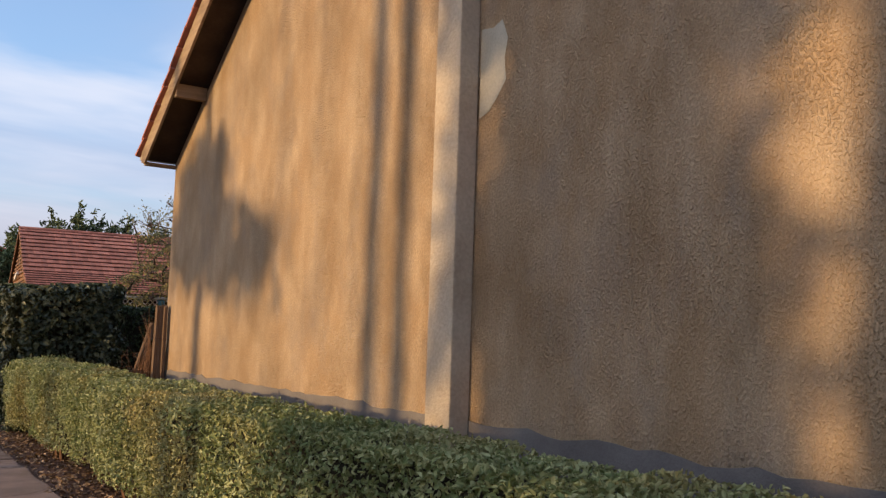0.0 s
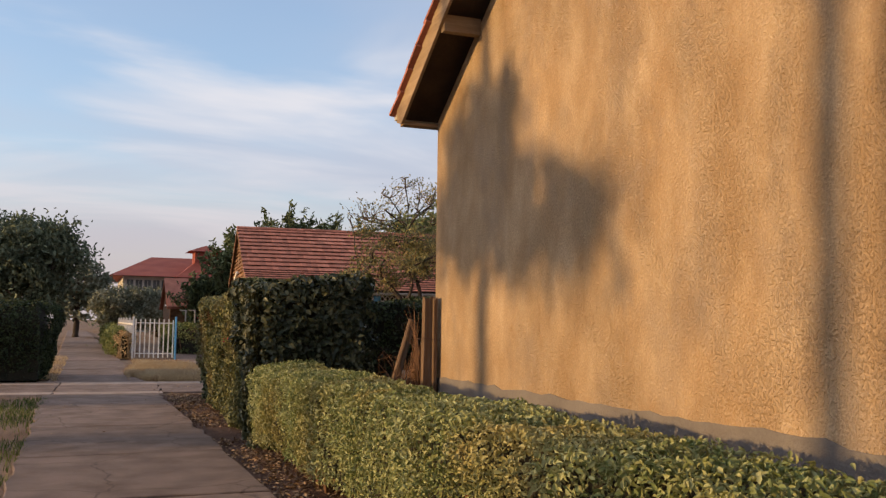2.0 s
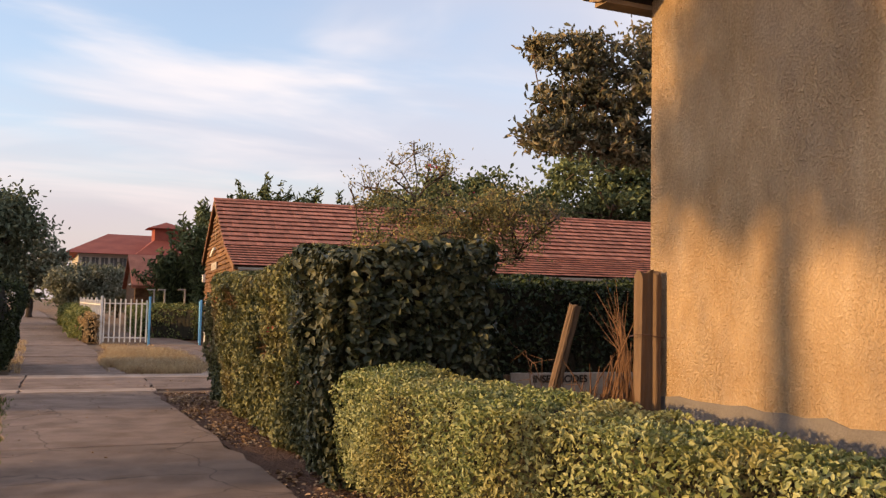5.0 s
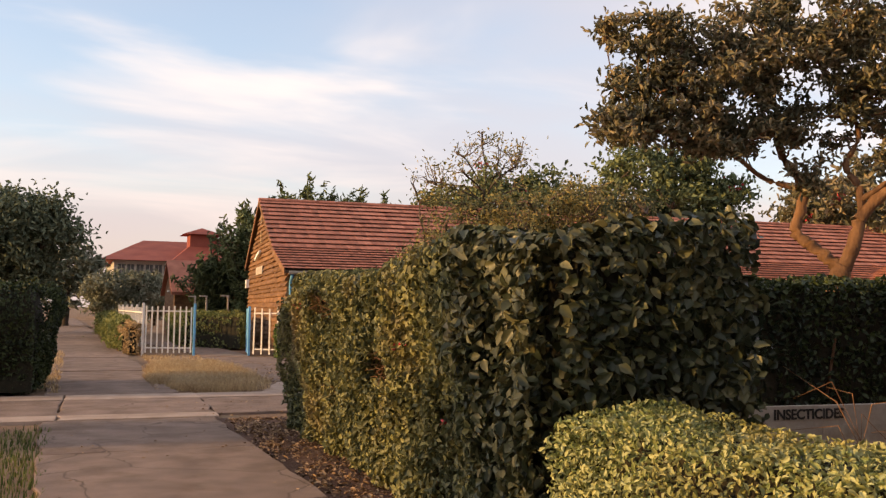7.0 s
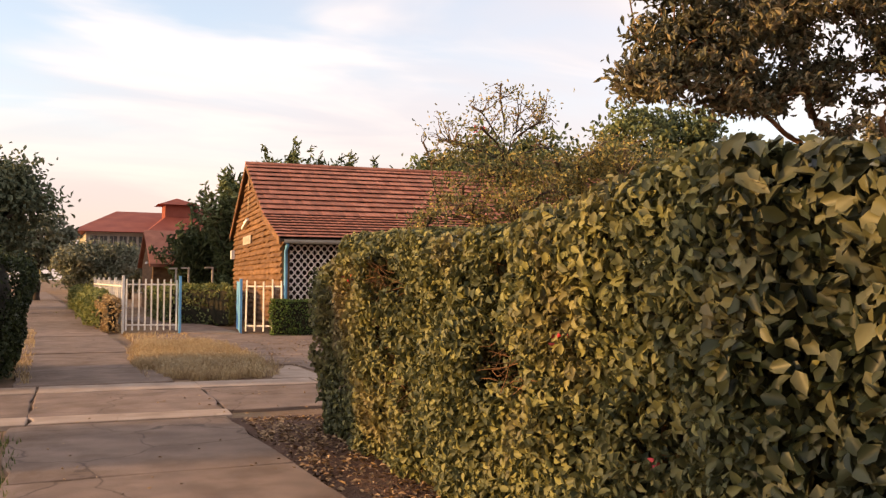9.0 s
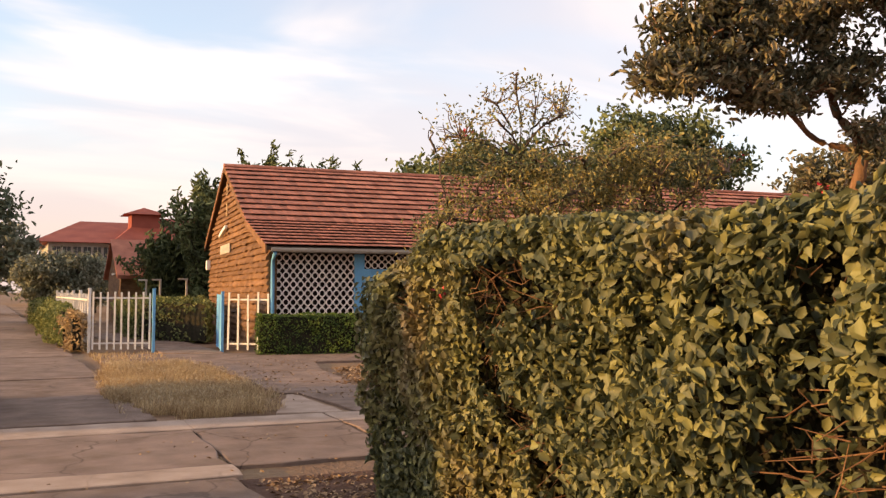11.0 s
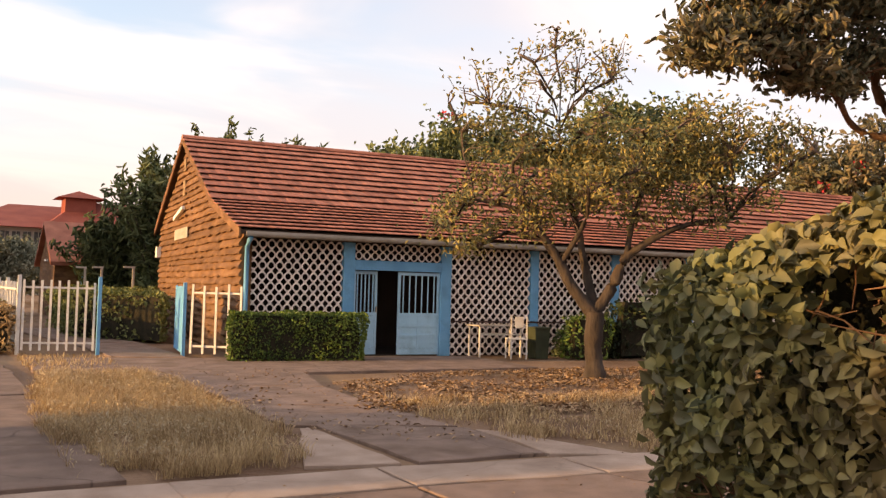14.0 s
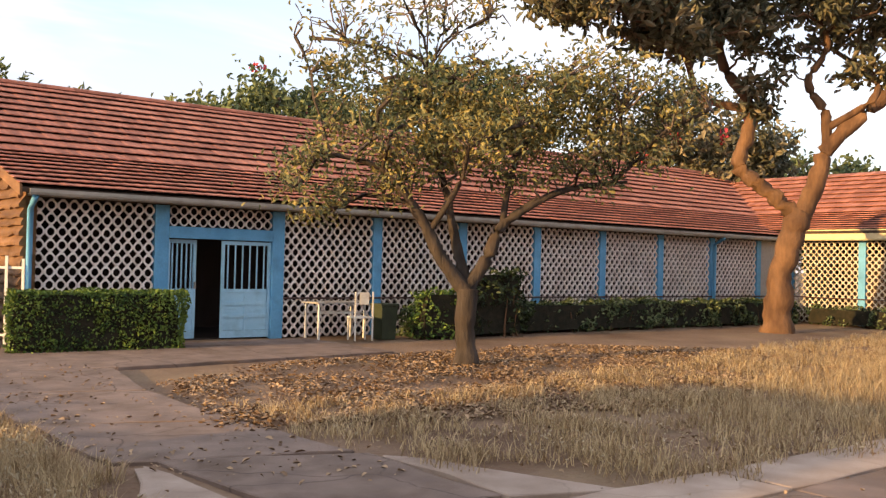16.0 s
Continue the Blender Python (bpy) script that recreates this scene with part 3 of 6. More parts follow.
def tree(name, base, limbs, crowns, leaf, wide, per, bark, leaf_mat, label, seed, twigs=30, clumps=120, spread=0.3, thin=0.03, category="tree", bare=0, flowers=0, droop=0.0, split=False):
    """Limbs are given; boughs reach from them to points in the crowns (centre, radii), twigs from those, and leaves gather round the twig ends."""
    root = thing(name, base, label, category)
    g = np.random.default_rng(seed)
    paths = [[(Vector(p), r) for p, r in limb] for limb in limbs]
    nodes = []
    for path in paths:
        for (a, ra), (b, rb) in zip(path, path[1:]):
            for k in range(5):
                nodes.append((a.lerp(b, k / 5), ra + (rb - ra) * k / 5))
    low = max(p.z for p, r in nodes) * 0.35
    nodes = [q for q in nodes if q[0].z > min(low, 1.0)]
    share = np.array([(r[0] * r[1] * r[2]) ** 0.7 for c, r in crowns])
    share /= share.sum()
    def spot(rim):
        c, r = crowns[int(g.choice(len(crowns), p=share))]
        d = g.normal(size=3)
        d /= np.linalg.norm(d)
        k = g.uniform() ** (1 / 3) if not rim else g.uniform(0.55, 1.0)
        return Vector(c) + Vector((d[0] * r[0] * k, d[1] * r[1] * k, d[2] * r[2] * k))
    def reach(target, r_end, sag, pool):
        start, r = min(pool, key=lambda q: (q[0] - target).length + 0.6 * max(0.0, q[0].z - target.z))
        r = min(r * 0.6, 0.012 + 0.022 * (target - start).length)
        mid = start.lerp(target, 0.5) + Vector((g.normal(), g.normal(), abs(g.normal()) + sag)) * 0.12 * (target - start).length
        path = []
        for k in range(6):
            s = k / 5
            p = start * (1 - s) ** 2 + mid * 2 * s * (1 - s) + target * s * s
            path.append((p + Vector(g.normal(size=3)) * 0.03 * (1 if 0 < k < 5 else 0), r + (r_end - r) * s))
        return path
    boughs = [reach(spot(False), thin, 0.5, nodes) for _ in range(twigs)]
    pool = nodes + [q for path in boughs for q in path[1:]]
    ends, fine = [], []
    for _ in range(clumps):
        path = reach(spot(True), 0.006, 0.2, pool)
        fine.append(path[::1])
        ends.append(path)
    for k, path in enumerate(paths):
        knobbly = []
        for n in range(len(path) - 1):
            p0, p1, p2, p3 = (path[min(max(q, 0), len(path) - 1)] for q in (n - 1, n, n + 1, n + 2))
            for q in range(7):
                u = q / 7
                p = 0.5 * (2 * p1[0] + (p2[0] - p0[0]) * u + (2 * p0[0] - 5 * p1[0] + 4 * p2[0] - p3[0]) * u * u + (3 * p1[0] - p0[0] - 3 * p2[0] + p3[0]) * u ** 3)
                rr = p1[1] + (p2[1] - p1[1]) * u
                knobbly.append((p + Vector((wobble(p, 0.3, 0.3 * rr), wobble(p + Vector((5, 3, 1)), 0.3, 0.3 * rr), 0)), rr * (1 + wobble(p + Vector((0, 9, 4)), 0.22, 0.25))))
        path = knobbly + [path[-1]]
        v, f = tube_data([path], 12)
        raw("limb" if k else "trunk", v, f, bark, root, smooth=True)
    if split:
        for path in boughs:
            v, f = tube_data([path], 6)
            raw("bough", v, f, bark, root, smooth=True)
    else:
        v, f = tube_data(boughs, 6)
        tagged(raw("bough_mass", v, f, bark, root, smooth=True), kind="stuff")
    v, f = tube_data(fine, 4)
    tagged(raw("twig_mass", v, f, M["twig"], root), kind="stuff")
    at, out, red = [], [], []
    for i, path in enumerate(ends):
        if i < bare or (bare and path[-1][0].z > 4.6 and i % 3):
            count = per // 8
        else:
            count = int(per * g.uniform(0.4, 1.5))
        for _ in range(count):
            k = int(g.integers(3, 6))
            p = path[k][0]
            d = g.normal(size=3) * spread * (0.75 if k < 5 else 1)
            d[2] = d[2] * 0.6 - droop
            at.append((p.x + d[0], p.y + d[1], p.z + d[2]))
            out.append((d[0] * 0.6, d[1] * 0.6, 0.7))
        if i < flowers:
            p = path[-1][0]
            for _ in range(14):
                d = g.normal(size=3) * 0.14
                red.append((p.x + d[0], p.y + d[1], p.z + 0.25 + d[2]))
    leaves("crown", at, out, leaf, wide, leaf_mat, root, seed + 1, flat=0.35, kind="stuff")
    if red:
        leaves("blossom", red, [(0, 0, 1)] * len(red), 0.22, 0.6, M["flower"], root, seed + 2, flat=0.2, label="scarlet blossom clusters")
    return root


def blades(name, spots, height, material, label, seed, lean=0.35, wide=0.010):
    """Grass: one thin bent blade at each spot (x, y, z)."""
    g = np.random.default_rng(seed)
    p = np.asarray(spots, float)
    n = len(p)
    h = (height * g.uniform(0.35, 1.15, n))[:, None]
    d = g.normal(size=(n, 3))
    d[:, 2] = 0
    d /= np.linalg.norm(d, axis=1, keepdims=True)
    side = np.stack([-d[:, 1], d[:, 0], np.zeros(n)], 1) * wide
    bend = d * h * lean * g.uniform(0.2, 1.3, (n, 1))
    up = np.array([[0, 0, 1.0]])
    v = np.stack([p - side, p + side, p + bend * 0.35 + up * h * 0.6 + side * 0.7, p + bend * 0.35 + up * h * 0.6 - side * 0.7, p + bend + up * h * 0.95], 1).reshape(-1, 3)
    base = (np.arange(n) * 5)[:, None]
    f4, f3 = base + np.array([[0, 1, 2, 3]]), base + np.array([[3, 2, 4]])
    idx = np.concatenate([f4, f3], 1).ravel().astype(np.int32)
    starts = np.stack([np.arange(n) * 7, np.arange(n) * 7 + 4], 1).ravel().astype(np.int32)
    me = bpy.data.meshes.new(name)
    me.vertices.add(len(v))
    me.vertices.foreach_set("co", v.ravel())
    me.loops.add(len(idx))
    me.loops.foreach_set("vertex_index", idx)
    me.polygons.add(len(starts))
    me.polygons.foreach_set("loop_start", starts)
    me.update(calc_edges=True)
    return tagged(finish(name, me, material), label, "grass", kind="stuff")


def in_poly(x, y, poly):
    hit = False
    for (x1, y1), (x2, y2) in zip(poly, poly[1:] + poly[:1]):
        if (y1 > y) != (y2 > y) and x < (x2 - x1) * (y - y1) / (y2 - y1) + x1:
            hit = not hit
    return hit


def scatter(poly, count, seed, clump=0.0, scale=1.2, ragged=0.25):
    g = np.random.default_rng(seed)
    xs, ys = [p[0] for p in poly], [p[1] for p in poly]
    got = []
    for _ in range(count * 6):
        x, y = g.uniform(min(xs), max(xs)), g.uniform(min(ys), max(ys))
        jx, jy = x + wobble((x, y, 1), 0.5, ragged), y + wobble((x, y, 5), 0.5, ragged)
        if in_poly(jx, jy, poly) and noise.noise(Vector((x, y, seed)) / scale) + 0.45 > clump * g.uniform(0, 1.6):
            got.append((x, y, 0.0))
            if len(got) >= count:
                break
    return got


# ---- ground, paths ----
def ground_sheet():
    bm = bmesh.new()
    def steps(lo, hi, d):
        return list(np.arange(lo, hi + 1e-6, d))
    xs = [-900, -300, -100, -40, -20] + steps(-10, 32, 0.7) + [40, 60, 110, 300, 900]
    ys = [-900, -300, -60, -20, -10] + steps(-4, 46, 0.7) + [60, 80, 120, 300, 900]
    grid = [[bm.verts.new((x, y, wobble((x, y, 0), 1.4, 0.018) - 0.012 if -10 <= x <= 32 and -4 <= y <= 46 else -0.02)) for x in xs] for y in ys]
    for j in range(len(ys) - 1):
        for i in range(len(xs) - 1):
            bm.faces.new((grid[j][i], grid[j][i + 1], grid[j + 1][i + 1], grid[j + 1][i]))
    return tagged(part("ground", bm, M["soil"], smooth=True), "bare brown earth with thin dry grass", "ground", kind="structure")


ground_sheet()


def skew(ob, x, y, turn):
    """Turns a thing that is built at the origin about the upright at (x, y)."""
    ob.matrix_world = pose(x, y, 0, 0, 0, turn) @ pose(-x, -y, 0)


def worn_slab(outline, top, seed, name="slab", material=None, parent=None, thick=0.09):
    """A cast slab with slightly uneven, chipped edges."""
    g = np.random.default_rng(seed)
    ring = []
    for (x0, y0), (x1, y1) in zip(outline, outline[1:] + outline[:1]):
        k = max(2, int(math.hypot(x1 - x0, y1 - y0) / 0.35))
        for i in range(k):
            s = i / k
            c = 0.02 if i else 0.008
            ring.append((x0 + (x1 - x0) * s + g.normal() * c, y0 + (y1 - y0) * s + g.normal() * c))
    bm = bmesh.new()
    lo = [bm.verts.new((x, y, top - thick)) for x, y in ring]
    hi = [bm.verts.new((x, y, top - 0.008)) for x, y in ring]
    cx, cy = sum(p[0] for p in ring) / len(ring), sum(p[1] for p in ring) / len(ring)
    inn = [bm.verts.new((x + 0.012 * (1 if cx > x else -1), y + 0.012 * (1 if cy > y else -1), top)) for x, y in ring]
    n = len(ring)
    for i in range(n):
        j = (i + 1) % n
        bm.faces.new((lo[i], lo[j], hi[j], hi[i]))
        bm.faces.new((hi[i], hi[j], inn[j], inn[i]))
    bm.faces.new(inn)
    return part(name, bm, material or M["path"], parent)


PATH_L, PATH_R = -0.64, 1.45
footpath = thing("path", (0, 0, 0), "worn brown concrete footpath of cast slabs", "path", kind="structure")
slab_g = np.random.default_rng(4)
joints = [-14, -11, -8.2, -5.4, -2.6, 0.4, 3.0, 5.7, 8.4, 10.9, 13.46, 16.2, 19.0, 21.7]
for a, b in zip(joints, joints[1:]):
    worn_slab([(PATH_L, a + 0.015), (PATH_R, a + 0.015), (PATH_R, b - 0.015), (PATH_L, b - 0.015)], 0.035 + slab_g.normal() * 0.004, int(a * 10 + 900), parent=footpath)
far_joints = [25.35, 28.1, 31.0, 33.8, 36.6, 39.5, 42.4, 45.4, 49, 53, 57, 62, 68, 76, 90, 120]
for a, b in zip(far_joints, far_joints[1:]):
    worn_slab([(PATH_L, a + 0.015), (PATH_R - 0.02, a + 0.015), (PATH_R - 0.02, b - 0.015), (PATH_L, b - 0.015)], 0.03 + slab_g.normal() * 0.004, int(a * 10 + 1900), parent=footpath)
skew(footpath, 0.4, 15, 0.8)
crosspath = thing("path_cross", (0, 0, 0), "worn concrete cross path edged with pale cement strips", "path", kind="structure")
xs_cross = [-9, -6, -3.2, -0.58, 1.45, 3.1, 4.8, 6.6, 9.2, 12.5, 16, 20, 25]
for a, b in zip(xs_cross, xs_cross[1:]):
    sag = [0.0, 0.0] if a < 3 else [-0.09 * max(0, a - 3.5) ** 0.8, -0.09 * max(0, b - 3.5) ** 0.8]
    worn_slab([(a + 0.01, 22.25 + sag[0]), (b - 0.01, 22.25 + sag[1]), (b - 0.01, 24.38 + sag[1]), (a + 0.01, 24.38 + sag[0])], 0.03 + slab_g.normal() * 0.003, int(a * 10 + 3000), parent=crosspath)
    worn_slab([(a + 0.01, 24.4 + sag[0]), (b - 0.01, 24.4 + sag[1]), (b - 0.01, 25.12 + sag[1] * 1.4), (a + 0.01, 25.12 + sag[0] * 1.4)], 0.042, int(a * 10 + 4000), "kerb_strip", M["path_pale"], crosspath)
    if a < 1.4:
        worn_slab([(a + 0.01, 21.75), (b - 0.01, 21.75), (b - 0.01, 22.23), (a + 0.01, 22.23)], 0.042, int(a * 10 + 5000), "kerb_strip", M["path_pale"], crosspath)
skew(crosspath, 1.4, 22, -1.6)
sidepath = thing("path_side", (0, 0, 0), "broken concrete side path leading to the gate and door", "path", kind="structure")
for i, (outline, m) in enumerate([
        ([(2.72, 25.45), (3.52, 25.25), (3.48, 27.35), (3.38, 27.3)], "path_pale"),
        ([(3.68, 25.25), (4.95, 25.2), (5.05, 26.75), (3.6, 27.5)], "path"),
        ([(4.98, 25.15), (5.75, 24.75), (5.3, 26.3), (5.08, 26.6)], "path_pale"),
        ([(3.3, 27.55), (5.0, 26.85), (4.95, 28.6), (3.35, 29.3)], "path"),
        ([(3.35, 29.35), (4.95, 28.65), (5.1, 30.8), (3.3, 31.6)], "path"),
        ([(3.25, 31.65), (5.1, 30.85), (5.6, 33.0), (3.0, 33.6)], "path"),
        ([(1.5, 33.7), (5.7, 33.05), (10.4, 32.9), (10.6, 35.8), (4.8, 36.2), (1.6, 36.9)], "path"),
        ([(3.15, 36.95), (4.5, 36.3), (4.5, 41), (3.0, 41)], "path"),
        ([(3.0, 41.05), (4.5, 41.05), (3.4, 48), (2.0, 48)], "path")]):
    worn_slab(outline, 0.022 + 0.002 * i, 60 + i, "slab", M[m], sidepath)


# ---- the ochre house beside the path ----
WX = 3.16                     # its gable wall
RIDGE_Y, EAVE_Y, EAVE_Z, PITCH = 5.06, 11.36, 3.46, 0.66


def ochre_house():
    root = thing("house", (WX, RIDGE_Y, 0), "ochre roughcast house with a red tiled gable roof", "house")
    half = EAVE_Y - RIDGE_Y
    top = EAVE_Z + PITCH * half
    # gable wall with a thickness, side walls, back
    part("gable_wall", prism([(-half, -0.05), (half, -0.05), (half, EAVE_Z), (0, top), (-half, EAVE_Z)], "x", 0, 0.25), M["render"], root, "ochre roughcast gable wall")
    for s in (-1, 1):
        y0, y1 = sorted((s * half, s * (half - 0.25)))
        part("side_wall", boxed(0.252, 11.7, y0, y1, -0.05, EAVE_Z), M["render"], root)
    part("back_wall", prism([(-half + 0.252, -0.05), (half - 0.252, -0.05), (half - 0.252, EAVE_Z), (0, top - 0.2), (-half + 0.252, EAVE_Z)], "x", 11.45, 11.7), M["render"], root)
    g = np.random.default_rng(8)
    rough_top = [(-half + 0.01 + (2 * half - 0.02) * k / 90, 0.955 + g.normal() * 0.008 + wobble((k * 0.14, 3, 3), 0.5, 0.02)) for k in range(91)]
    part("plinth", prism([(half - 0.002, -0.05), (-half + 0.002, -0.05)] + rough_top, "x", -0.009, -0.001), M["plinth"], root, "smooth grey cement plinth band")
    part("pilaster", boxed(-0.15, -0.002, -0.12, 0.16, -0.05, top - 0.15, 0.012), M["pilaster"], root, "pale projecting pilaster")
    # rough bare patch beside the pilaster
    bm = bmesh.new()
    ring = [(-0.14, 2.84), (-0.24, 2.87), (-0.33, 2.95), (-0.41, 3.04), (-0.39, 3.18), (-0.42, 3.3), (-0.36, 3.43), (-0.27, 3.40), (-0.14, 3.42)]
    bm.faces.new([bm.verts.new((-0.004, y, z)) for y, z in ring])
    part("cement_patch", bm, M["patch"], root, "bare pale cement patch")
    # roof: two slabs, battens, barge boards, soffit, gutter, tiles along the verge
    over = 0.38
    roof = part("roof", prism([(-half - 0.15, EAVE_Z - 0.15 * PITCH + 0.13), (0, top + 0.10), (half + 0.15, EAVE_Z - 0.15 * PITCH + 0.13),
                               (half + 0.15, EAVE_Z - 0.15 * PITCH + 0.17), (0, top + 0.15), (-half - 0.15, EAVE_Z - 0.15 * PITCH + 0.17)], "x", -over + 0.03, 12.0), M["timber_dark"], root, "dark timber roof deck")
    for s in (-1, 1):
        run = [(s * (half + 0.15), EAVE_Z - 0.01), (s * (half + 0.02), EAVE_Z - 0.045), (0, top - 0.07), (0, top + 0.17), (s * (half + 0.15), EAVE_Z - 0.15 * PITCH + 0.17 + 0.04)]
        part("barge_board", prism(run, "x", -over, -over + 0.028), M["timber_pale"], root, "weathered pale barge board")
        part("eave_board", boxed(-over + 0.03, 12.0, min(s * (half + 0.002), s * (half + 0.13)), max(s * (half + 0.002), s * (half + 0.13)), EAVE_Z - 0.05, EAVE_Z - 0.02), M["timber_pale"], root)
        gb = prism([(s * (half + 0.17), EAVE_Z + 0.06), (s * (half + 0.19), EAVE_Z + 0.03), (s * (half + 0.25), EAVE_Z + 0.03), (s * (half + 0.28), EAVE_Z + 0.13), (s * (half + 0.17), EAVE_Z + 0.13)], "x", -over + 0.01, 12.0)
        part("gutter", gb, M["gutter"], root, "grey eaves gutter")
        # purlin ends under the verge
        for k in (0.16, 0.45, 0.74, 0.96):
            y = s * half * (1 - k)
            z = EAVE_Z + PITCH * half * k
            part("purlin", boxed(-over + 0.03, 0.0, y - 0.04, y + 0.04, z - 0.09, z + 0.06, 0.006), M["timber_pale"], root)
    slope = math.atan(PITCH)
    tb = bmesh.new()
    w, d, t = 0.24, 0.36, 0.03
    ring = [(0, 0), (0.25 * w, 0.03), (0.5 * w, 0.012), (0.75 * w, 0.0), (w, 0.008)]
    lo = [tb.verts.new((x, 0, z)) for x, z in ring] + [tb.verts.new((x, d, z)) for x, z in ring]
    hi = [tb.verts.new((x, 0, z + t)) for x, z in ring] + [tb.verts.new((x, d, z + t)) for x, z in ring]
    for i in range(4):
        for q in ((lo[i], lo[i + 1], lo[i + 6], lo[i + 5]), (hi[i], hi[i + 5], hi[i + 6], hi[i + 1]), (lo[i], hi[i], hi[i + 1], lo[i + 1]), (lo[i + 5], lo[i + 6], hi[i + 6], hi[i + 5])):
            tb.faces.new(q)
    tb.faces.new((lo[0], lo[5], hi[5], hi[0]))
    tb.faces.new((lo[4], hi[4], hi[9], lo[9]))
    bmesh.ops.recalc_face_normals(tb, faces=tb.faces)
    tm = bpy.data.meshes.new("roof_tile")
    tb.to_mesh(tm)
    tb.free()
    tm.materials.append(M["tile"])
    g = np.random.default_rng(11)
    n_up = int(half / math.cos(slope) / 0.29) + 2
    for k in range(n_up):
        for c in range(2):
            dist = k * 0.29
            y, z = half + 0.22 - dist * math.cos(slope), EAVE_Z + 0.185 - 0.22 * PITCH + dist * math.sin(slope)
            ob = new("tile", tm)
            ob.parent = roof
            ob.matrix_local = pose(-over - 0.05 + c * 0.24, y, z, 0, 0, 0) @ pose(0, 0, 0, 180 - math.degrees(slope) + 4 + g.normal() * 1.5, 0, g.normal() * 1.2) @ pose(0, 0, -0.03, 0, 180, 0) @ pose(-0.24, 0, 0)
    rest = bmesh.new()
    for k in range(n_up):
        dist = k * 0.29
        y, z = half + 0.22 - dist * math.cos(slope), EAVE_Z + 0.18 - 0.22 * PITCH + dist * math.sin(slope)
        y2, z2 = y - 0.36 * math.cos(slope), z + 0.36 * math.sin(slope) - 0.03
        vs = [rest.verts.new(p) for p in ((0.06, y, z), (12.0, y, z), (12.0, y2, z2), (0.06, y2, z2), (0.06, y, z + 0.035), (12.0, y, z + 0.035), (12.0, y2, z2 + 0.035), (0.06, y2, z2 + 0.035))]
        for q in ((0, 1, 2, 3), (4, 7, 6, 5), (0, 4, 5, 1), (3, 2, 6, 7), (0, 3, 7, 4), (1, 5, 6, 2)):
            rest.faces.new([vs[i] for i in q])
        vs = [rest.verts.new((v.co.x, -v.co.y, v.co.z)) for v in vs]
        for q in ((3, 2, 1, 0), (5, 6, 7, 4), (1, 5, 4, 0), (7, 6, 2, 3), (4, 7, 3, 0), (2, 6, 5, 1)):
            rest.faces.new([vs[i] for i in q])
    tagged(part("roof_tiling", rest, M["tile_stuff"], roof), kind="stuff")
    return root


ochre_house()


# ---- the long building with lattice walls ----
# its own axes: x along the facade from the first door post, y into the building
FY, BX, RX = 0.0, -2.32, 20.3
SCHOOL = pose(7.963, 36.601, 0, 0, 0, -4.86)
PROFILE = [(-0.47, 2.62), (2.7, 3.46), (7.5, 5.60), (12.75, 3.2)]


def lattice_mesh(x0, x1, z0, z1, thick=0.05, px=0.19, pz=0.215):
    """A pierced block screen in the x-z plane: eight-sided rings in rows, touching, with diamond gaps between them."""
    nx, nz = max(1, round((x1 - x0) / px)), max(1, round((z1 - z0) / pz))
    dx, dz = (x1 - x0) / nx, (z1 - z0) / nz
    verts, faces = [], []
    c, inner = 0.25, 0.71
    unit = [(1, c), (c, 1), (-c, 1), (-1, c), (-1, -c), (-c, -1), (c, -1), (1, -c)]
    octo = [(math.cos(radians(22.5 + 45 * k)), math.sin(radians(22.5 + 45 * k))) for k in range(8)]
    for j in range(nz):
        for i in range(nx):
            cx, cz, hx, hz = x0 + (i + 0.5) * dx, z0 + (j + 0.5) * dz, dx / 2, dz / 2
            s = len(verts)
            hole = min(hx, hz) * inner
            for y, k, h in ((0.006, 1.0, 1.05), (0.0, 0.93, 0.99), (0.0, 0.0, 1.0), (thick, 0.0, 1.0), (thick, 1.0, 1.0)):
                if k:
                    verts += [(cx + u * hx * k, y, cz + v * hz * k) for u, v in unit]
                else:
                    verts += [(cx + u * hole * h, y, cz + v * hole * h * 1.06) for u, v in octo]
            for k in range(8):
                m = (k + 1) % 8
                faces += [(s + a + k, s + a + m, s + a + 8 + m, s + a + 8 + k) for a in (0, 8, 16, 24)]
                if k % 2 == 0:
                    faces.append((s + k, s + 32 + k, s + 32 + m, s + m))
    return verts, faces


def panel_door(parent, name, width, height, mtl):
    """A steel leaf: sheet panels below, upright bars above. Its hinge is at x = 0."""
    d = part(name, boxed(0, width, 0, 0.03, 0.02, 0.16, 0.004), mtl, parent, "pale blue steel door leaf, barred above and panelled below")
    for a, b in ((0, 0.06), (width - 0.06, width)):
        part("stile", boxed(a, b, -0.004, 0.034, 0.162, height), mtl, d)
    for z in (0.40, 0.64, 0.88, height - 0.07):
        part("rail", boxed(0.062, width - 0.062, -0.006, 0.036, z, z + 0.07), mtl, d)
    for z0, z1 in ((0.162, 0.398), (0.472, 0.638), (0.712, 0.878)):
        part("middle_stile", boxed(width / 2 - 0.03, width / 2 + 0.03, -0.004, 0.034, z0, z1), mtl, d)
    part("sheet", boxed(0.062, width - 0.062, 0.008, 0.020, 0.163, 0.878), mtl, d)
    n = 6 if width > 0.9 else 5
    for k in range(n):
        x = 0.06 + (width - 0.12) * (k + 0.5) / n
        part("bar", boxed(x - 0.012, x + 0.012, 0.002, 0.026, 0.951, height - 0.071), mtl, d)
    part("handle", boxed(width - 0.05, width - 0.02, -0.05, -0.008, 0.95, 1.08, 0.006), M["gutter"], d, "worn steel handle")
    return d


